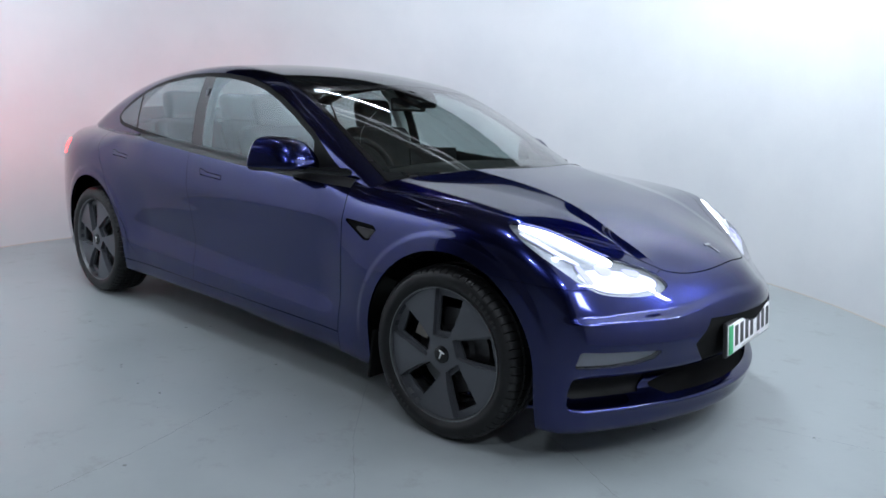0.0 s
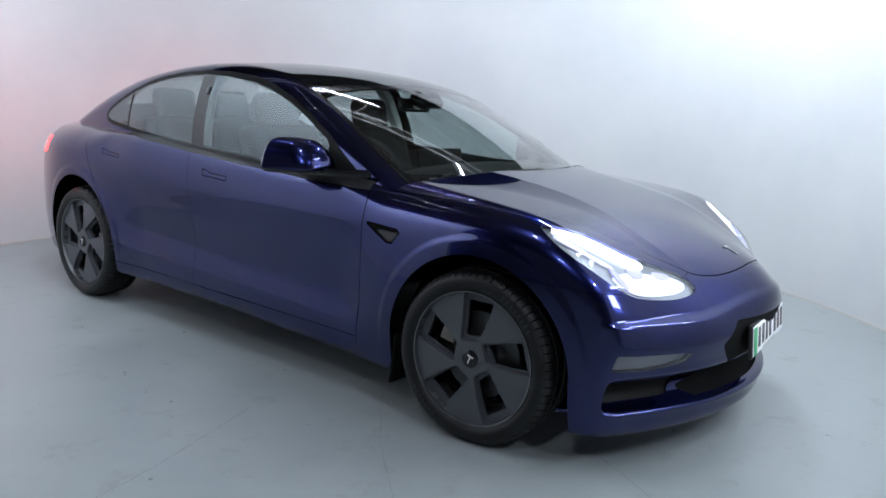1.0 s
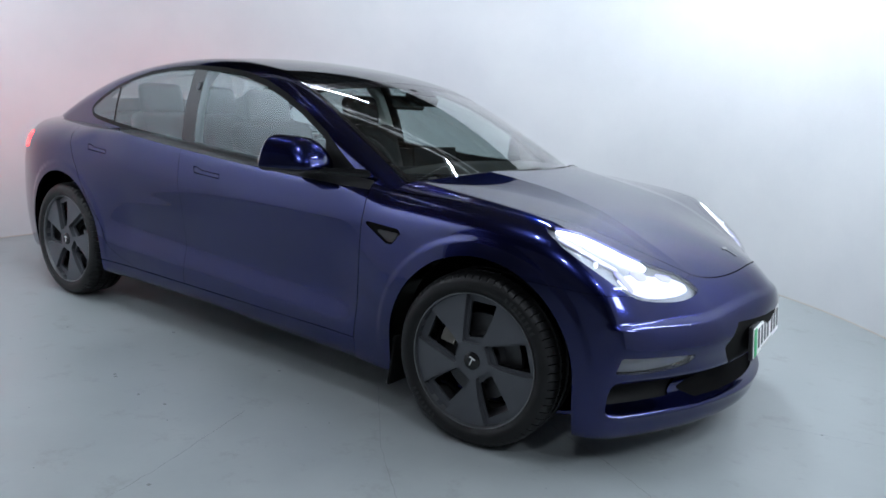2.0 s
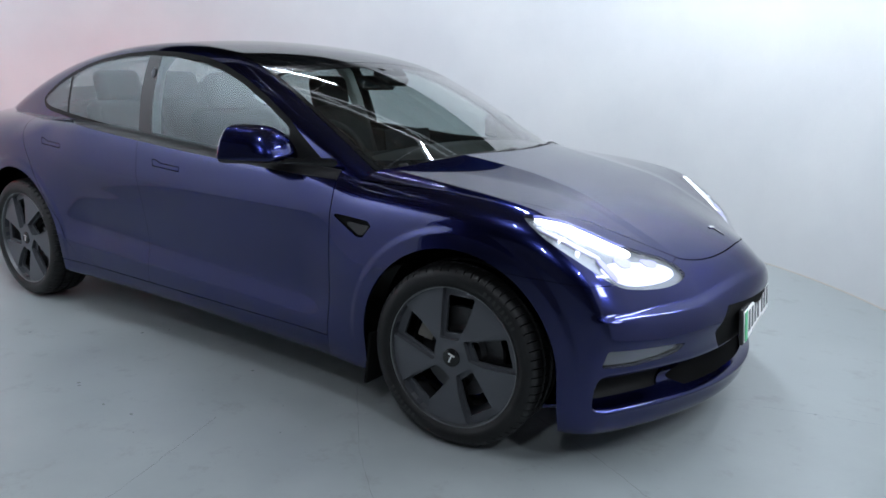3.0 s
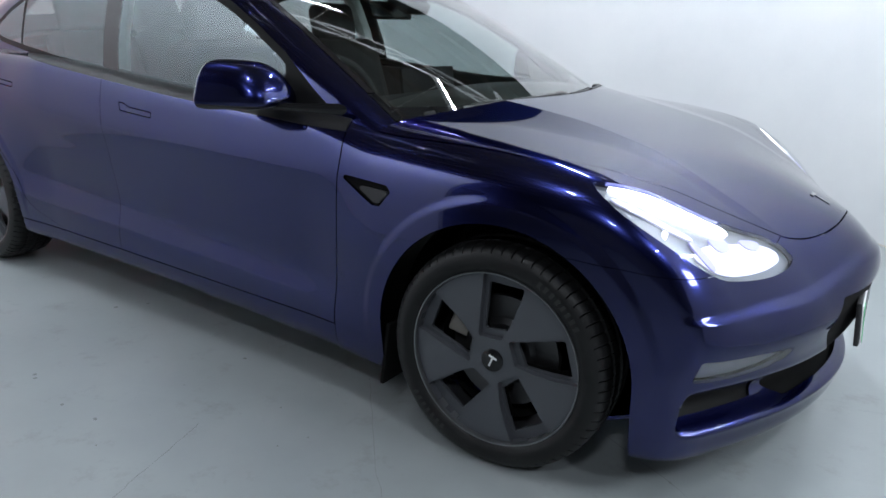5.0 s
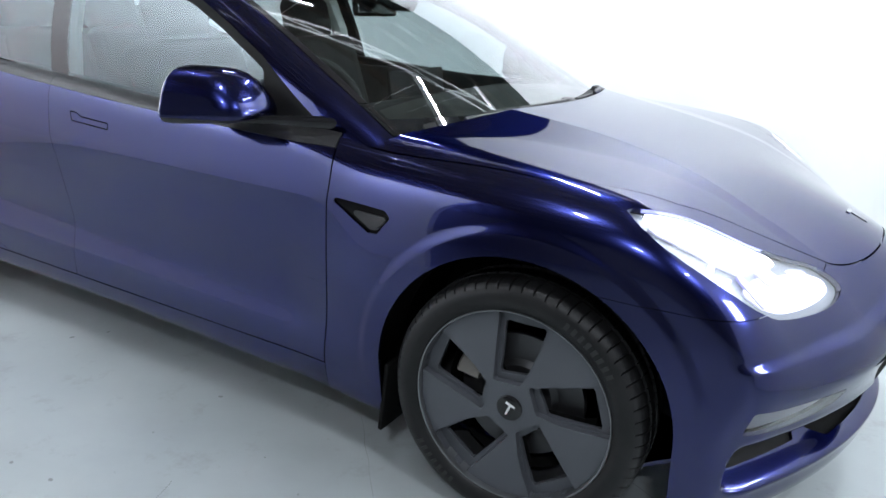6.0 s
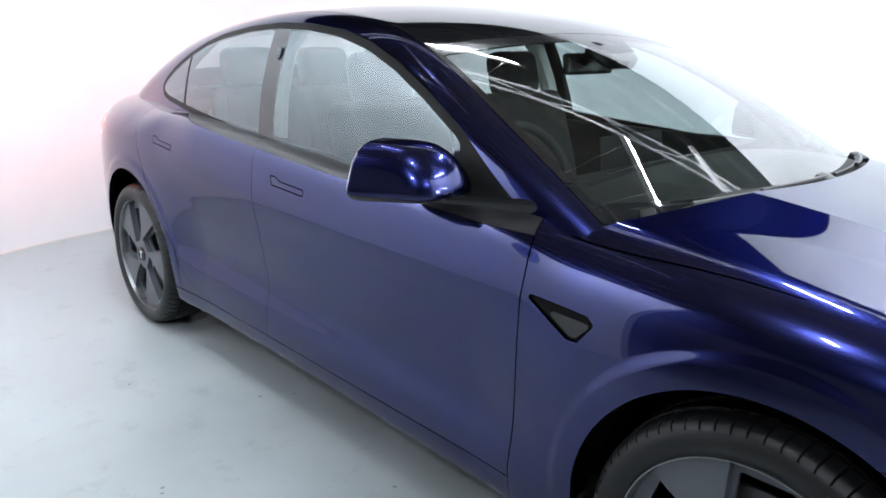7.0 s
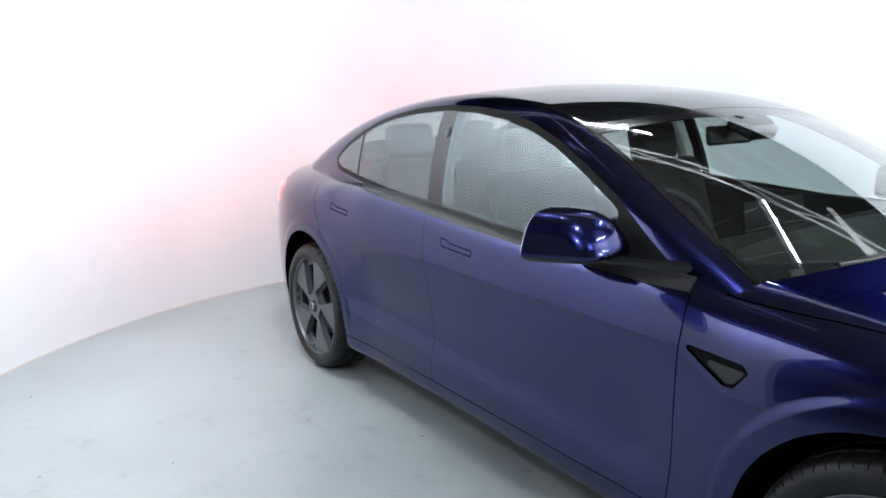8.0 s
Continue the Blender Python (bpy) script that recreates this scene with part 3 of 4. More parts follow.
HANDLE = [(-0.205, 0.886), (-0.168, 0.884), (-0.138, 0.871), (0.030, 0.863), (0.032, 0.845), (-0.192, 0.856)]
VENT = [(0.9114, 0.7748), (1.0724, 0.7664), (1.0844, 0.7552), (1.0531, 0.7115), (1.0255, 0.7087), (0.9722, 0.7376)]
VENT_FACE = [(0.9722, 0.7515), (1.0568, 0.7515), (1.0734, 0.7497), (1.0476, 0.718), (1.0274, 0.7162)]
FOG = [(0.80, 0.452), (0.70, 0.450), (0.60, 0.446), (0.53, 0.441), (0.545, 0.424), (0.60, 0.408), (0.70, 0.399), (0.80, 0.403)]
DUCT = [(0.768, 0.334), (0.52, 0.334), (0.47, 0.310), (0.50, 0.276), (0.755, 0.276)]
INTAKE = [(-0.445, 0.280), (-0.36, 0.308), (-0.2, 0.322), (0.2, 0.322), (0.36, 0.308), (0.445, 0.280), (0.41, 0.258), (-0.41, 0.258)]
PLATE_BAY = [(-0.375, 0.455), (-0.315, 0.530), (0.315, 0.530), (0.375, 0.455), (0.30, 0.372), (-0.30, 0.372)]


def zone_xz(corners, dx=0.0, dz=0.0, r=0.006):
    return lambda p: in_shape((p[:, 0] - dx, p[:, 2] - dz), corners, r)


def zone_yz(corners, r=0.006, mirror=True):
    return lambda p: np.minimum(in_shape((np.abs(p[:, 1]) if mirror else p[:, 1], p[:, 2]), corners, r), p[:, 0] - 1.6)


duct = zone_yz(DUCT, 0.012)
fog, intake, plate_bay, vent = zone_yz(FOG), zone_yz(INTAKE, 0.006, False), zone_yz(PLATE_BAY, 0.01, False), zone_xz(VENT)
HANDLE = [(-0.107 + 0.82 * (x + 0.0865), 0.865 + 0.85 * (z - 0.865)) for x, z in HANDLE]
handles = zone_xz(HANDLE, 0, 0, 0.002), zone_xz(HANDLE, -0.955, 0.03, 0.002)


def ledge_line(p):
    """The crease across the front bumper."""
    return p[:, 2] - 0.05 * ease(np.abs(p[:, 1]), 0.5, 0.1) - 0.566


def lip_line(p):
    """The upper edge of the front splitter."""
    return p[:, 2] - 0.05 * ease(np.abs(p[:, 1]), 0.5, 0.1) * ease(p[:, 2], 0.3, 0.5) - 0.242


def door_line(p):
    """The crease along the doors."""
    return p[:, 2] - 0.775 + 0.03 * p[:, 0]


def bumper_side(p):
    """Positive on the bumper, negative on the wing."""
    return np.minimum(np.maximum(seam_bumper(p), p[:, 0] - 2.035), p[:, 0] - 1.5)


def within(f, by=0.0):
    return lambda p: f(p) - by


panel("bonnet", BODY, PAINT, car, [hood_back, hood_in], fine=[hood_in, lambda p: np.abs(p[:, 1]) - RIDGE(p[:, 0])], grow=1)
bumper = panel("front_bumper", BODY, PAINT, car, [ahead_of(1.6), within(bumper_side, 0.0008), hood_out, off(lamp_zone), arch, off(fog), off(intake), off(plate_bay), off(duct)], fine=[lamp_zone, arch, fog, intake, plate_bay, duct, ledge_line, lip_line], grow=1)
panel("grille", BODY, DARK, bumper, [ahead_of(2.0), within(intake, -0.004)], fine=[intake], rim=0, lift=-0.025, label="black lower intake mesh")
panel("plate_bay", BODY, DARK, bumper, [ahead_of(2.0), within(plate_bay, -0.004)], fine=[plate_bay], rim=0, lift=-0.004, label="black number plate mount")
for s in (-1, 1):
    here = side_keep(s)
    wing = panel("front_wing", BODY, PAINT, car, [here, beyond(D1, 0, 2), hood_out, lambda p: -bumper_side(p) - 0.0008, off(lamp_zone), arch, above(0.16), lambda p: -vent(p) - 0.001], fine=[arch, lamp_zone, vent, lambda p: arch(p) - 0.055], grow=1)
    badge = panel("side_vent", BODY, DARK, wing, [here, vent], fine=[vent], rim=0.004, lift=-0.009, label="black triangular side camera badge")
    panel("badge_face", BODY, BLACK, wing, [here, zone_xz(VENT_FACE)], fine=[zone_xz(VENT_FACE)], rim=0.006, lift=-0.003, label="gloss black badge face")
    front_door = panel("front_door", BODY, PAINT, car, [here, beyond(D1, 0, 2, -1), beyond(D2, 0, 2, 1, 0.0009), above(0.285), outside_cabin, under_belt, off(handles[0])], fine=[handles[0], door_line], grow=1)
    rear_door = panel("rear_door", BODY, PAINT, car, [here, beyond(D2, 0, 2, -1, 0.0009), beyond(D3, 0, 2), above(0.285), outside_cabin, under_belt, off(handles[1])], fine=[handles[1], door_line], grow=1)
    for door, ends in ((front_door, [beyond(D1, 0, 2, -1), beyond(D2, 0, 2, 1, 0.0009)]), (rear_door, [beyond(D2, 0, 2, -1, 0.0009), beyond(D3, 0, 2)])):
        panel("belt_moulding", BODY, BLACK, door, [here, *ends, lambda p: -under_belt(p) - 0.001, outside_cabin], fine=[under_belt], rim=0.006, lift=0.001, label="satin black belt moulding")
    for door, zone in zip((front_door, rear_door), handles):
        panel("door_handle", BODY, PAINT, door, [here, within(zone, 0.0018)], fine=[zone], rim=0.006)
    panel("sill", BODY, PAINT, car, [here, below(0.285), above(0.182), lambda p: 1.2 - p[:, 0], lambda p: p[:, 0] + 1.2, arch, lambda p: np.maximum(D1(p[:, 2]) - p[:, 0], 0.16 - p[:, 2])])
    # Matt black stands in for the shade inside the body-coloured recess.
    panel("duct_shade", BODY, COWL, bumper, [here, within(duct, -0.004)], fine=[duct], rim=0, lift=-0.010, label="air duct recess with its shade put in as black")
    panel("fog_lamp", BODY, LENS, bumper, [here, fog], fine=[fog], rim=0, label="clear fog lamp lens")
    panel("fog_lamp_bowl", BODY, FOG_BOWL, bumper, [here, within(fog, -0.002)], fine=[fog], rim=0, lift=-0.022)
panel("rear_quarter", BODY, PAINT, car, [lambda p: np.maximum(p[:, 2] - 0.285 - GAP, -1.2 - p[:, 0]), beyond(D3, 0, 2, -1), outside_cabin, arch, above(0.2), lambda p: -tail_zone(p) - GAP], fine=[arch])
for s in (-1, 1):
    panel("tail_lamp", BODY, TAIL_GLOW, car, [side_keep(s), lambda p: tail_zone(p)], rim=0.01, label="lit red tail lamp")

# glasshouse
DLO = [(0.80, 0.922), (0.70, 0.99), (0.555, 1.093), (0.41, 1.172), (0.262, 1.24), (0.10, 1.295), (-0.054, 1.328), (-0.25, 1.347), (-0.453, 1.352), (-0.66, 1.34), (-0.866, 1.312), (-1.0, 1.28), (-1.129, 1.236), (-1.26, 1.18), (-1.36, 1.125), (-1.385, 1.10), (-1.36, 1.075), (-1.30, 1.06), (-1.033, 1.034), (-0.7, 1.006), (-0.4, 0.981), (0.2, 0.942), (0.5, 0.929)]


def dlo(p):
    return in_shape((p[:, 0], p[:, 2]), DLO, 0.0)


SCREEN_EDGE = Curve((1.2, 0.775), (1.0, 0.755), (0.8, 0.73), (0.6, 0.705), (0.42, 0.682), (0.2, 0.652), (0, 0.635), (-0.5, 0.615), (-1.0, 0.58), (-1.5, 0.52), (-1.9, 0.46))


def on_top(p):
    return np.minimum(SCREEN_EDGE(p[:, 0]) - np.abs(p[:, 1]), p[:, 2] - 0.93)


def lean(x0, slope):
    """Across the side glass: positive ahead of a leaning line."""
    return lambda p: p[:, 0] - (x0 + slope * (p[:, 2] - 0.98))


B_REAR, B_FRONT, C_REAR, C_FRONT, SAIL = lean(-0.40, -0.17), lean(-0.30, -0.17), lean(-1.085, -0.16), lean(-1.065, -0.16), lean(0.60, -0.25)


def head_line(p):
    """The top of the windscreen, bowed forward in the middle."""
    return p[:, 0] - 0.30 - 0.05 * (1 - (p[:, 1] / 0.6) ** 2)


def frit(p):
    """Inside the black border of the windscreen."""
    return np.min([on_top(p) - 0.022, head_line(p) - 0.06 - 0.10 * ease(np.abs(p[:, 1]), 0.16, 0.05), p[:, 2] - 0.965], 0)


panel("windscreen", CABIN, SCREEN_GLASS, car, [on_top, head_line, frit], fine=[frit], rim=0, label="clear windscreen")
panel("windscreen_border", CABIN, GLOSS_BLACK, car, [on_top, head_line, lambda p: -frit(p), above(1.0)], fine=[frit], rim=0.004)
panel("windscreen_foot", CABIN, ROOF_GLASS, car, [on_top, head_line, lambda p: -frit(p), below(1.0)], fine=[frit], rim=0.004)
panel("glass_roof", CABIN, ROOF_GLASS, car, [on_top, lambda p: -head_line(p) - 0.003, lambda p: p[:, 0] + 0.95], rim=0.004, label="dark tinted glass roof")


def rear_frit(p):
    """Inside the black border of the rear window."""
    return np.min([on_top(p) - 0.05, -1.02 - p[:, 0], p[:, 0] + 1.72], 0)


panel("rear_window", CABIN, REAR_GLASS, car, [on_top, rear_frit], fine=[rear_frit], rim=0, label="tinted rear window")
panel("rear_window_border", CABIN, ROOF_GLASS, car, [on_top, lambda p: -0.953 - p[:, 0], lambda p: -rear_frit(p)], fine=[rear_frit], rim=0.004)
for s in (-1, 1):
    here = side_keep(s)
    panel("roof_rail", CABIN, PAINT, car, [here, lambda p: -on_top(p) - 0.003, lambda p: -dlo(p) - 0.016, lambda p: p[:, 2] - BELT(p[:, 0]) + 0.035 + 0.07 * ease(p[:, 0], -0.9, -1.3) - 0.02 * ease(p[:, 0], 0.75, 0.85)], fine=[dlo, on_top])
    panel("window_trim", CABIN, COWL, car, [here, lambda p: dlo(p) + 0.016, lambda p: 0.006 - dlo(p)], fine=[dlo], rim=0.008, label="satin black window surround")
    inner = within(dlo, 0.006)
    for name, keeps in (("front_door_glass", [B_FRONT, lambda p: -SAIL(p)]), ("rear_door_glass", [lambda p: -B_REAR(p), C_FRONT]), ("quarter_glass", [lambda p: -C_REAR(p)])):
        panel(name, CABIN, SIDE_GLASS, car, [here, inner] + keeps, fine=[dlo], rim=0)
    panel("b_pillar", CABIN, GLOSS_BLACK, car, [here, inner, lambda p: -B_FRONT(p), B_REAR], rim=0.004, label="gloss black pillar cover")
    part("pillar_camera", lathe([(0.013, 0.0), (0.013, -0.003), (0.011, -0.004), (0.0001, -0.0045)], 24), COVER, car, "small round pillar camera").matrix_basis = pose(-0.372, s * 0.744, 1.265, 0, 0, 0 if s < 0 else 180) @ pose(0, 0, 0, -20, 0, 0) @ Matrix.Diagonal((1, 1, 1.7, 1))
    panel("c_divider", CABIN, COWL, car, [here, inner, lambda p: -C_FRONT(p), C_REAR], rim=0.004)
    panel("mirror_sail", CABIN, COWL, car, [here, inner, SAIL], rim=0.004, label="black mirror corner panel")
panel("inner_shell", BODY, DARK, car, [lambda p: arch(p) - 0.03, outside_cabin, lambda p: -lamp_zone(p) - 0.005, lambda p: 1.75 - p[:, 0]], rim=0, lift=-0.03)
part("front_bay", box((0.95, 1.1, 0.34), pose(1.52, 0, 0.47), 0.03), DARK, car)


# ---- wheels ----
WIDER = 1.105
POCKET = [(-0.035, 0.224), (0.02, 0.2265), (0.078, 0.212), (0.066, 0.16), (0.045, 0.105), (0.017, 0.058), (-0.040, 0.058)]
HOLE = [(-0.024, 0.198), (0.064, 0.194), (0.052, 0.14), (0.026, 0.078), (-0.031, 0.074)]


POCKET, HOLE = [[(x * WIDER, y * WIDER) for x, y in shape] for shape in (POCKET, HOLE)]


def tyre_mesh():
    """Tyre with tread blocks cut into its shoulders and three grooves round it."""
    rows = [(0.252, -0.085), (0.256, -0.104), (0.262, -0.110), (0.270, -0.1135), (0.273, -0.116), (0.284, -0.118), (0.298, -0.116), (0.310, -0.111), (0.3195, -0.103), (0.3265, -0.092), (0.3305, -0.075), (0.3315, -0.058), (0.3245, -0.056), (0.3245, -0.048), (0.333, -0.046), (0.334, -0.012), (0.327, -0.010), (0.327, 0.010), (0.334, 0.012), (0.333, 0.046), (0.3245, 0.048), (0.3245, 0.056), (0.3315, 0.058), (0.328, 0.088), (0.305, 0.112), (0.262, 0.112), (0.252, 0.085)]
    bm, rings, blocks = bmesh.new(), [], 66
    for i in range(blocks * 5):
        a = 2 * math.pi * (i // 5 + (0, 0.07, 0.14, 0.42, 0.71)[i % 5]) / blocks
        groove = i % 5 == 1
        ring = []
        for j, (r, y) in enumerate(rows):
            deep = 0.010 if groove and (8 <= j <= 11 or j in (22, 23)) else (0.006 if groove and j in (14, 15, 18, 19) else 0)
            skew = 0.35 * (abs(y) - 0.09) if 8 <= j <= 23 else 0
            ring.append(bm.verts.new(((r - deep) * math.cos(a + skew), y, (r - deep) * math.sin(a + skew))))
        rings.append(ring)
    for u, w in zip(rings, rings[1:] + rings[:1]):
        for j in range(len(rows) - 1):
            bm.faces.new((u[j], u[j + 1], w[j + 1], w[j]))
    return bm


def disc_face(p):
    r = np.hypot(p[..., 0], p[..., 2])
    return -(p[..., 1] + 0.098 - 0.006 * (r / 0.25) ** 2)


def disc_surface():
    n, m = 40, 120
    r = np.linspace(0.0, 0.2500, n)[1:]
    a = np.arange(m) * 2 * np.pi / m
    rr, aa = np.meshgrid(r, a, indexing="ij")
    pts = np.concatenate([[[0, 0, 0]], np.stack([rr * np.cos(aa), 0 * rr, rr * np.sin(aa)], -1).reshape(-1, 3)])
    pts[:, 1] = -0.098 + 0.006 * (np.hypot(pts[:, 0], pts[:, 2]) / 0.25) ** 2
    idx = 1 + np.arange((n - 1) * m).reshape(n - 1, m)
    nxt = np.roll(idx, -1, 1)
    tris = [np.stack([np.zeros(m, int), idx[0], nxt[0]], 1)]
    for k in range(n - 2):
        tris += [np.stack([idx[k], idx[k + 1], nxt[k + 1]], 1), np.stack([idx[k], nxt[k + 1], nxt[k]], 1)]
    normals = gradient(disc_face, pts)
    return disc_face, pts, normals / np.linalg.norm(normals, axis=1, keepdims=True), np.concatenate(tris)


DISC = disc_surface()


def spun(corners, turn, r):
    """Five times the same opening round the hub."""
    def f(p):
        best = np.full(len(p), -1e9)
        for k in range(5):
            c, s = math.cos(turn + k * 2 * math.pi / 5), math.sin(turn + k * 2 * math.pi / 5)
            best = np.maximum(best, in_shape((c * p[:, 0] + s * p[:, 2], -s * p[:, 0] + c * p[:, 2]), corners, r))
        return best
    return f


TYRE, STEER = None, 3


def wheel(x, s, turn):
    global TYRE
    hub = new("wheel")
    hub.parent = car
    hub.matrix_basis = pose(x, s * 0.79, 0.334) @ pose(0, 0, 0, 0, 0, STEER if x > 0 else 0) @ (Matrix() if s < 0 else pose(0, 0, 0, 0, 0, 180))
    if TYRE is None:
        TYRE = part("tyre", tyre_mesh(), RUBBER, hub, "black road tyre with deep tread blocks").data
    else:
        tagged(new("tyre", TYRE), "black road tyre with deep tread blocks").parent = hub
    part("rim", lathe([(0.258, -0.092), (0.2575, -0.103), (0.2555, -0.107), (0.2525, -0.106), (0.2505, -0.098), (0.2505, -0.06), (0.235, 0.0), (0.232, 0.09)], 120), RIM, hub, "bright turned rim edge")
    pocket, hole = spun(POCKET, turn, 0.007), spun(HOLE, turn, 0.008)
    cover = panel("wheel_cover", DISC, COVER, hub, [lambda p: -pocket(p)], fine=[pocket], rim=0.022, label="dark grey five-blade aero cover")
    panel("pocket_floor", DISC, COVER, cover, [within(pocket, -0.001), lambda p: -hole(p)], fine=[pocket, hole], rim=0.012, lift=-0.021)
    part("hub_cap", lathe([(0.034, -0.094), (0.033, -0.1015), (0.030, -0.1035), (0.0001, -0.1045)], 40), GLOSS_BLACK, hub, "round black centre cap")
    bm = bmesh.new()
    box((0.005, 0.002, 0.030), pose(0, -0.1055, -0.003), 0.0008, bm=bm)
    box((0.026, 0.002, 0.006), pose(0, -0.1055, 0.012, 0, 0, 0), 0.0008, bm=bm)
    part("emblem", bm, WHITE, hub, "small pale centre emblem").matrix_basis = pose(0, 0, 0, 0, degrees_of(turn) + 22, 0)
    part("brake_disc", lathe([(0.165, 0.0), (0.165, -0.022), (0.10, -0.022), (0.085, -0.035), (0.0001, -0.035)], 72), STEEL, hub, "steel brake disc")
    caliper = lathe([(0.178, 0.03), (0.178, -0.045), (0.172, -0.052), (0.115, -0.048), (0.112, 0.03)], 14, start=radians(132), turn=radians(36))
    part("brake_caliper", caliper, CALIPER, hub, "grey brake caliper")
    inner = lathe([(0.205, 0.06), (0.20, -0.03), (0.17, -0.05), (0.06, -0.055), (0.0001, -0.055)], 60)
    for f in [f for k, f in enumerate(inner.faces) if (k // 4) % 12 < 7 and f.calc_center_median().y < -0.0 and 0.09 < math.hypot(f.calc_center_median().x, f.calc_center_median().z) < 0.19]:
        inner.faces.remove(f)
    part("wheel_spokes", inner, DARK, hub)
    for k in range(15):
        a = 34 + 4.2 * k if k < 8 else 215 + 4.2 * (k - 8)
        part("tyre_marking", box((0.018, 0.0012, 0.010), pose(0, 0, 0, 0, -a, 0) @ pose(0.287, -0.1175, 0)), MARK, hub)
    return hub


def degrees_of(turn):
    return -math.degrees(turn)


def liner(x):
    for s in (-1, 1):
        bm = lathe([(0.392, s * 0.80), (0.402, s * 0.78), (0.402, s * 0.58), (0.0001, s * 0.56)], 40, start=radians(-15), turn=radians(210))
        part("wheel_liner", bm, DARK, car).matrix_basis = pose(x, 0, 0.345)
        if x < 0:
            continue
        flap = part("mud_flap", box((0.014, 0.22, 0.21), Matrix(), 0.004), DARK, car, "black mud flap behind the wheel")
        flap.matrix_basis = pose(x - 0.385, s * 0.785, 0.238, 0, 6, 0)


liner(1.452)
liner(-1.43)
for x, s, turn in ((AXLE, -1, 0.02), (-AXLE, -1, 0.35), (AXLE, 1, 0.2), (-AXLE, 1, 0.5)):
    wheel(x, s, turn)


# ---- headlamps ----
DRL = [(0.800, 0.855), (0.76, 0.847), (0.70, 0.829), (0.645, 0.797), (0.59, 0.758), (0.555, 0.738), (0.565, 0.722), (0.61, 0.740), (0.66, 0.772), (0.72, 0.806)]
BOWL = [(0.755, 0.712), (0.67, 0.722), (0.56, 0.708), (0.47, 0.694), (0.425, 0.672), (0.44, 0.650), (0.50, 0.640), (0.58, 0.638), (0.66, 0.646), (0.72, 0.670)]
drl, bowl = zone_yz(rounded(DRL), 0.0), zone_yz(rounded(BOWL), 0.0)
GUIDE = [(0.812, 0.838), (0.785, 0.815), (0.742, 0.775), (0.700, 0.742), (0.706, 0.732), (0.750, 0.757), (0.795, 0.797), (0.818, 0.822)]
FINS = [[(0.705, 0.735), (0.735, 0.735), (0.725, 0.675), (0.700, 0.665)], [(0.585, 0.720), (0.655, 0.732), (0.648, 0.700), (0.600, 0.697)], [(0.47, 0.700), (0.545, 0.714), (0.535, 0.690), (0.49, 0.682)]]
for s in (-1, 1):
    here = side_keep(s)
    lamp = panel("headlamp", BODY, LENS, car, [here, lamp_zone], fine=[lamp_zone], rim=0, label="clear headlamp with lit white light strip")
    panel("lamp_housing", BODY, LAMP_DARK, lamp, [here, within(lamp_zone, -0.003)], fine=[lamp_zone], rim=0, lift=-0.017)
    panel("light_strip", BODY, LED, lamp, [here, drl], fine=[drl], rim=0.012, lift=-0.006, label="lit white daytime strip")
    panel("reflector_bowl", BODY, LED_SOFT, lamp, [here, bowl], fine=[bowl], rim=0.012, lift=-0.012, label="glowing reflector bowl")
    guide = zone_yz(rounded(GUIDE), 0.0)
    panel("light_guide", BODY, LED_SOFT, lamp, [here, guide], fine=[guide], rim=0.006, lift=-0.010, label="dimmer white light guide")
    for corners in FINS:
        fin = zone_yz(rounded(corners), 0.0)
        panel("lamp_cell", BODY, LAMP_CELL, lamp, [here, fin], fine=[fin], rim=0.006, lift=-0.008, grow=1)
    for y, z, r in ((0.772, 0.744, 0.011), (0.690, 0.690, 0.012)):
        hit = np.array([[2.1, s * y, z]])
        for _ in range(60):
            hit[0, 0] -= body(hit)[0] * 0.8
        bm = bmesh.new()
        box((0.012, 1.5 * r, 2.4 * r), Matrix(), 0.3 * r, 3, bm=bm)
        part("projector", bm, PROJECTOR, lamp, "small lit projector lens").matrix_basis = Matrix.Translation(hit[0] + np.array((-0.030, 0, 0)))

# number plate
plate = new("number_plate")
plate.parent = car
plate.matrix_basis = pose(2.254, -0.005, 0.455, 0, -6, 2.5)
part("plate_holder", box((0.014, 0.535, 0.128), pose(-0.008, 0, 0), 0.004), BLACK, plate, "black plate surround")
part("plate_face", box((0.004, 0.52, 0.111), pose(0.002, 0, 0), 0.001), WHITE, plate, "white reflective plate")
part("plate_band", box((0.003, 0.045, 0.105), pose(0.0045, -0.236, 0)), GREEN, plate, "green end band")
for y in (-0.17, -0.108, -0.046, 0.016, 0.102, 0.164, 0.226):
    part("plate_bar", box((0.002, 0.036, 0.076), pose(0.0045, y, 0.004)), GLOSS_BLACK, plate)
part("plate_strip", box((0.002, 0.22, 0.008), pose(0.0045, 0, -0.049)), TRIM_GREY, plate)

# bonnet emblem
bm = bmesh.new()
box((0.052, 0.008, 0.003), pose(-0.006, 0, 0), 0.001, bm=bm)
box((0.012, 0.048, 0.003), pose(-0.036, 0, 0), 0.001, bm=bm)
emblem = part("bonnet_emblem", bm, CHROME, car, "small chrome emblem on the bonnet nose")
emblem.matrix_basis = pose(2.085, 0, float(TOP(2.085)) + 0.0015, 0, math.degrees(math.atan(-(float(TOP(2.12)) - float(TOP(2.05))) / 0.07)), 0)


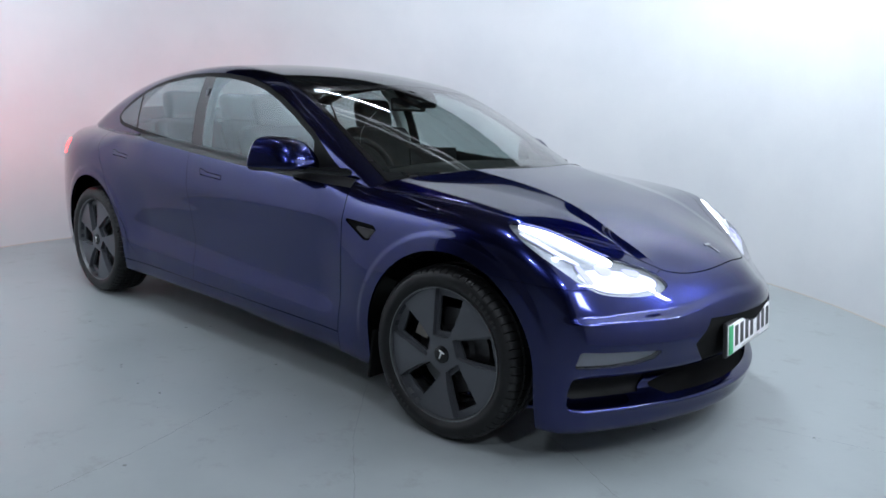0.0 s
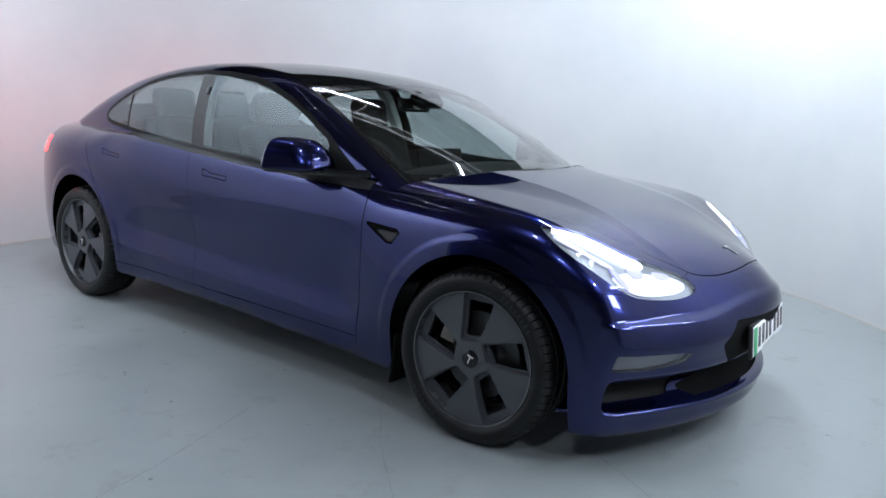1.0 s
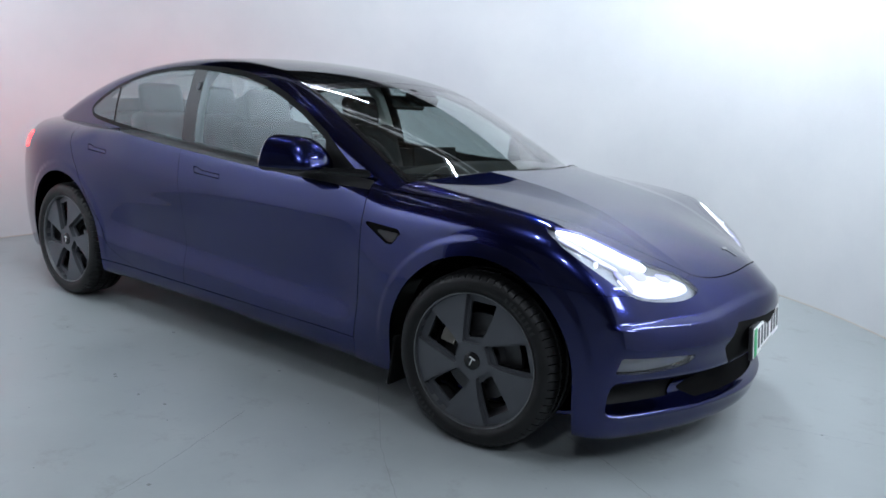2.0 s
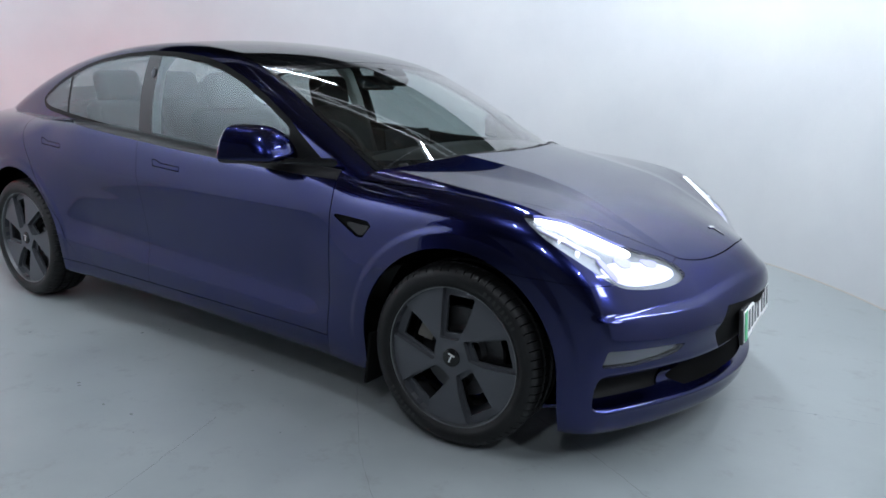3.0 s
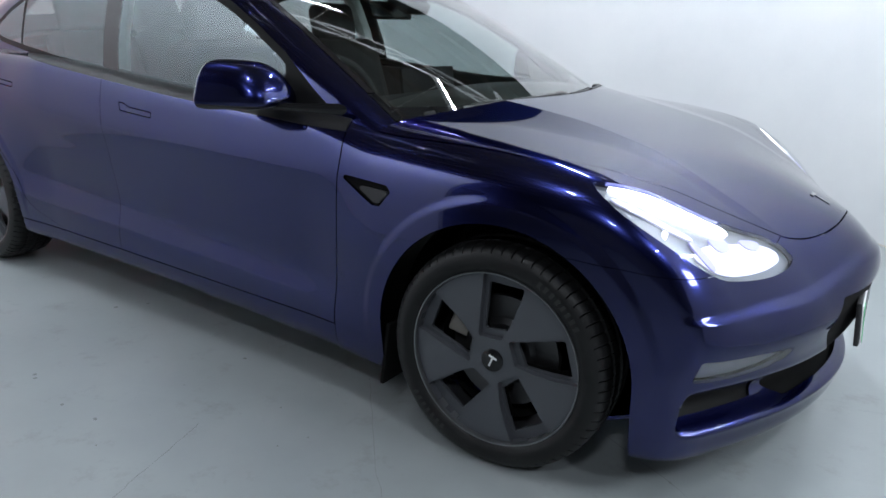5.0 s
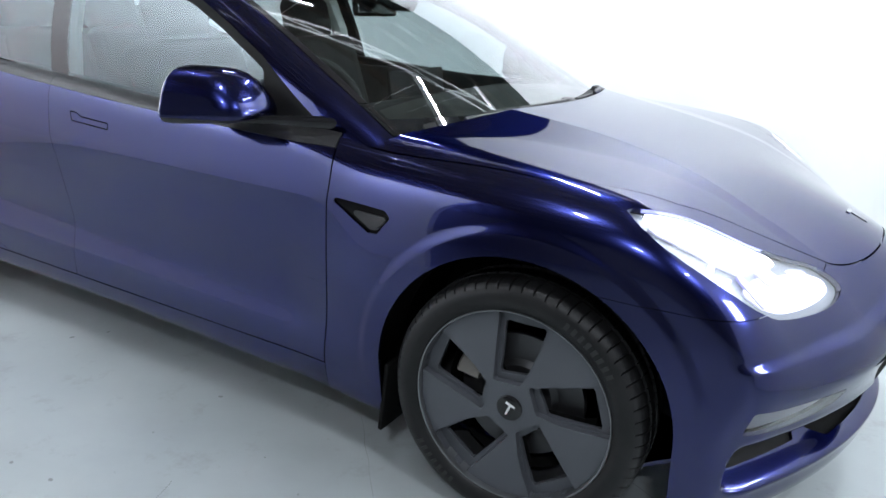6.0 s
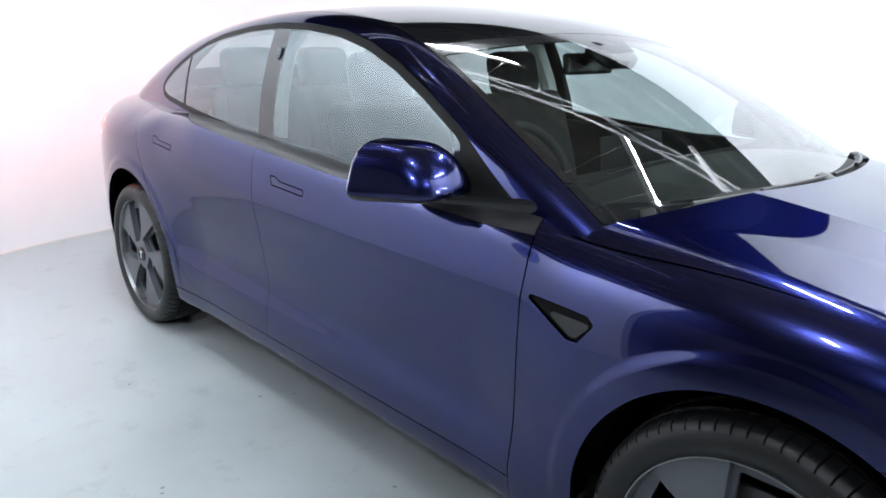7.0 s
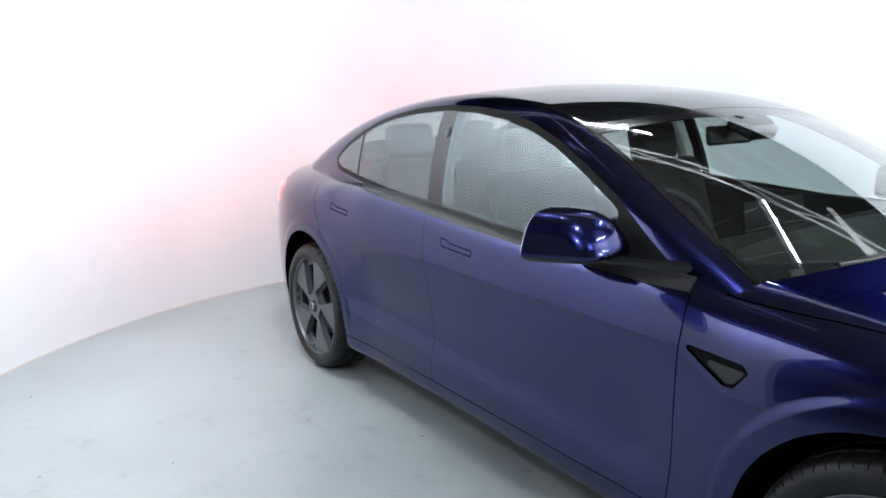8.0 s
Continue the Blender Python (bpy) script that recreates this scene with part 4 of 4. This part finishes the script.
# ---- door mirrors ----
def mirror_body(p):
    """A shell with a flat foot, an upright rounded outer end and a nose that turns in towards the door."""
    x, z = p[..., 0] - 0.50, p[..., 2]
    y = p[..., 1] + 0.985 - 0.42 * x
    out = y - 0.30 * (z - 0.95)
    ends = smax(-out - 0.095, y - 0.10 - 0.10 * (1.09 - z), 0.03)
    cover = smax(z - 1.086 + 0.9 * x * np.abs(x) + 2.4 * (y - 0.03) ** 2, 0.940 + 0.06 * np.abs(x) - z, 0.022)
    nose = x - 0.19 + 0.55 * np.maximum(z - 0.96, 0) + 2.0 * y * y
    f = smax(smax(ends, cover, 0.042), nose * 0.8, 0.05)
    return smax(f, -0.030 - x, 0.012)


MIRROR = (mirror_body, *skin(mirror_body, (0.4, -1.2, 0.9), (0.8, -0.78, 1.12), 0.006))


def low_band(p):
    return 0.957 - p[:, 2]


def flipped(ob):
    """A copy for the other side of the car."""
    me = ob.data.copy()
    me.transform(Matrix.Diagonal((1, -1, 1, 1)))
    me.flip_normals()
    other = new(ob.name.split(".")[0], me)
    return tagged(other, ob.get("label", ""))


mirror = new("door_mirror")
mirror.parent = car
pieces = [
    panel("mirror_cap", MIRROR, PAINT, mirror, [lambda p: -low_band(p) - 0.001, lambda p: p[:, 0] - 0.478], fine=[low_band], rim=0.004, label="blue painted mirror cap"),
    panel("mirror_base", MIRROR, BLACK, mirror, [lambda p: low_band(p) - 0.001, lambda p: p[:, 0] - 0.478], fine=[low_band], rim=0.004, label="black lower mirror shell"),
    panel("mirror_glass", MIRROR, CHROME, mirror, [lambda p: 0.476 - p[:, 0]], rim=0.0, label="silvered mirror glass"),
]
arm_rows = [((0.640, -0.935, 0.954), 0.036, 0.012), ((0.69, -0.910, 0.956), 0.036, 0.014), ((0.74, -0.888, 0.957), 0.037, 0.017), ((0.79, -0.868, 0.958), 0.038, 0.020), ((0.84, -0.845, 0.958), 0.034, 0.022)]
bm = bmesh.new()
rings = []
for (x, y, z), a, b in arm_rows:
    rings.append([bm.verts.new((x + a * math.cos(t) * 0.8, y + a * math.cos(t) * 0.25, z + 0.75 * b * math.sin(t))) for t in [2 * math.pi * k / 16 for k in range(16)]])
for u, w in zip(rings, rings[1:]):
    for k in range(16):
        bm.faces.new((u[k], u[(k + 1) % 16], w[(k + 1) % 16], w[k]))
bm.faces.new(rings[0])
bm.faces.new(rings[-1])
bmesh.ops.recalc_face_normals(bm, faces=bm.faces)
pieces.append(part("mirror_arm", bm, GLOSS_BLACK, mirror, "black mirror foot on the door"))
other = new("door_mirror")
other.parent = car
for ob in pieces:
    flipped(ob).parent = other

# ---- cowl, wipers ----
def cowl_shape(p):
    return np.min([p[:, 0] - 0.80, 1.25 - p[:, 0], 0.79 - np.abs(p[:, 1]), p[:, 2] - 0.85], 0)


panel("cowl", BODY, COWL, car, [cowl_shape], rim=0, lift=-0.018, label="black plastic cowl under the windscreen")


def screen_point(x, y, lift):
    q = np.array([[x, y, float(ROOF(x)) - 0.02]])
    for _ in range(40):
        q[0, 2] -= cabin(q)[0] * 0.7
    return (x, y, q[0, 2] + lift)


def base_line(y, back):
    """Along the foot of the windscreen, a little behind the bonnet's edge."""
    return 1.215 - 0.20 * (y / 0.75) ** 2 - back


for y0, y1 in ((-0.03, -0.53), (0.60, 0.06)):
    wiper = new("wiper")
    wiper.parent = car
    ys = [y0 + (y1 - y0) * k / 10 for k in range(11)]
    path = [screen_point(base_line(y, 0.035), y, 0.010) for y in ys]
    part("blade", tube(path, 0.0055, 6), BLACK, wiper, "black wiper blade")
    part("wiper_arm", tube([(x + 0.010, y, z + 0.006) for x, y, z in path[:7]], 0.007, 6), BLACK, wiper, "black wiper arm")
    x, y, z = path[0]
    part("pivot_cap", box((0.05, 0.06, 0.022), pose(x + 0.012, y, z - 0.002, 0, 20, 0), 0.006), BLACK, wiper)

for s in (-1, 1):
    end = box((0.10, 0.04, 0.012), Matrix(), 0.005, 3)
    part("cowl_end", end, COWL, car, "black plastic cowl corner").matrix_basis = pose(1.030, s * 0.640, 0.945, 0, 12, s * 48)


# ---- cabin ----
def seat(x, y, wide):
    ob = new("car_seat")
    ob.parent = car
    ob.matrix_basis = pose(x, y, 0.30)
    part("cushion", box((0.50, wide, 0.16), pose(0.02, 0, 0.14, 0, -6, 0), 0.05, 4), SEAT, ob)
    back = bmesh.new()
    box((0.13, wide, 0.62), pose(-0.30, 0, 0.50, 0, -17, 0), 0.05, 4, bm=back)
    part("backrest", back, SEAT, ob)
    part("headrest", box((0.10, 0.27, 0.19), pose(-0.415, 0, 0.875, 0, -14, 0), 0.045, 5), SEAT, ob)
    for s in (-1, 1):
        part("bolster", tube([(-0.22, s * wide * 0.46, 0.24), (-0.29, s * wide * 0.47, 0.5), (-0.36, s * wide * 0.42, 0.76)], 0.045, 10), SEAT, ob)
    return ob


for y in (-0.37, 0.37):
    seat(0.12, y, 0.50)
for y in (-0.40, 0.0, 0.40):
    seat(-0.80, y, 0.42 if y else 0.30)

part("cabin_floor", box((2.6, 1.5, 0.04), pose(-0.2, 0, 0.24)), DARK, car)
part("parcel_shelf", box((0.6, 1.2, 0.03), pose(-1.55, 0, 0.98), 0.01), SEAT, car)
dash = bmesh.new()
for x, z, w, h in ((0.86, 0.88, 0.30, 0.14), (0.72, 0.855, 0.16, 0.20)):
    box((w, 1.42, h), pose(x, 0, z, 0, 6, 0), 0.04, 3, bm=dash)
part("dashboard", dash, DASH, car, "black dashboard")
part("dash_strip", box((0.012, 1.36, 0.05), pose(0.634, 0, 0.90), 0.004), SEAT, car, "dark dashboard strip")
part("touch_screen", box((0.016, 0.36, 0.215), pose(0.575, 0, 0.925, 0, -8, 0), 0.006), DASH, car, "large black touch screen")
column = new("steering_wheel")
column.parent = car
column.matrix_basis = pose(0.46, -0.37, 0.90, 0, 65, 0)
ring = [(0.18 * math.cos(2 * math.pi * k / 36), 0.18 * math.sin(2 * math.pi * k / 36), 0) for k in range(37)]
part("grip", tube(ring, 0.016, 10), SEAT, column)
part("boss", box((0.11, 0.13, 0.04), Matrix(), 0.018, 3), SEAT, column)
for s in (-1, 1):
    part("spoke", box((0.03, 0.12, 0.02), pose(0, s * 0.115, 0), 0.006), SEAT, column)
for s in (-1, 1):
    part("pillar_trim", tube([(-0.38, s * 0.765, 0.98), (-0.40, s * 0.74, 1.12), (-0.43, s * 0.68, 1.28), (-0.44, s * 0.60, 1.36)], 0.038, 8), TRIM_GREY, car, "pale inner pillar trim")
    part("door_lining", box((1.9, 0.03, 0.5), pose(-0.15, s * 0.80, 0.70), 0.01), SEAT, car)
pod = bmesh.new()
box((0.12, 0.15, 0.05), pose(0.46, 0, 1.275, 0, 24, 0), 0.015, 3, bm=pod)
box((0.03, 0.25, 0.07), pose(0.37, 0, 1.245, 0, -8, 0), 0.012, 3, bm=pod)
part("rear_view_mirror", pod, GLOSS_BLACK, car, "black inner mirror and camera pod")


# ---- floor cracks and specks ----
def crack(name, pts, width):
    rng = random.Random(len(pts) * 7 + int(pts[0][0] * 100))
    bm, left, right = bmesh.new(), [], []
    path = []
    for (x0, y0), (x1, y1) in zip(pts, pts[1:]):
        for k in range(12):
            t = k / 12
            path.append(Vector((x0 + (x1 - x0) * t + rng.uniform(-0.003, 0.003), y0 + (y1 - y0) * t + rng.uniform(-0.003, 0.003), 0.0012)))
    for i, q in enumerate(path):
        d = (path[min(i + 1, len(path) - 1)] - path[max(i - 1, 0)]).normalized()
        side = Vector((-d.y, d.x, 0)) * width * rng.uniform(0.3, 1.0) / 2
        left.append(bm.verts.new(q + side))
        right.append(bm.verts.new(q - side))
    for i in range(len(path) - 1):
        bm.faces.new((right[i], right[i + 1], left[i + 1], left[i]))
    return structure(part(name, bm, CRACK, None, smooth=False), "hairline dark crack in the painted floor", "crack")


crack("floor_crack", [(1.60, -0.50), (1.908, -0.648), (2.144, -0.789), (2.6, -1.02)], 0.0028)
crack("floor_crack", [(0.62, -1.25), (0.70, -1.50), (0.781, -1.75), (0.86, -2.1)], 0.0028)
crack("floor_crack", [(0.846, -0.70), (1.226, -1.125), (1.518, -1.38), (1.9, -1.75)], 0.0018)
crack("floor_crack", [(2.30, 0.16), (2.49, 0.217), (2.72, 0.279), (3.1, 0.36)], 0.0018)

rng = random.Random(5)
specks = bmesh.new()
spots = [(1.908, -0.648), (0.85, -1.822), (1.995, -0.194), (0.347, -1.43), (-0.052, -1.406), (-1.897, -2.203), (-0.791, -1.803), (-0.833, -1.21), (-0.984, -2.254), (-0.405, -0.879), (-0.338, -0.771), (-0.079, -1.393), (0.186, -1.445), (0.386, -0.865), (2.49, 0.217)]
spots += [(rng.uniform(-2.4, 2.9), rng.uniform(-2.6, -0.7)) for _ in range(60)]
for i, (x, y) in enumerate(spots):
    r = rng.uniform(0.006, 0.012) if i < 15 else rng.uniform(0.0015, 0.004)
    bmesh.ops.create_icosphere(specks, subdivisions=1, radius=1, matrix=pose(x, y, 0.0005, 0, 0, rng.uniform(0, 360)) @ Matrix.Diagonal((r, r * rng.uniform(0.4, 1), 0.0012, 1)))
tagged(part("floor_grit", specks, CRACK, None), "scattered dark grit and paint chips on the floor", "grit", kind="stuff")
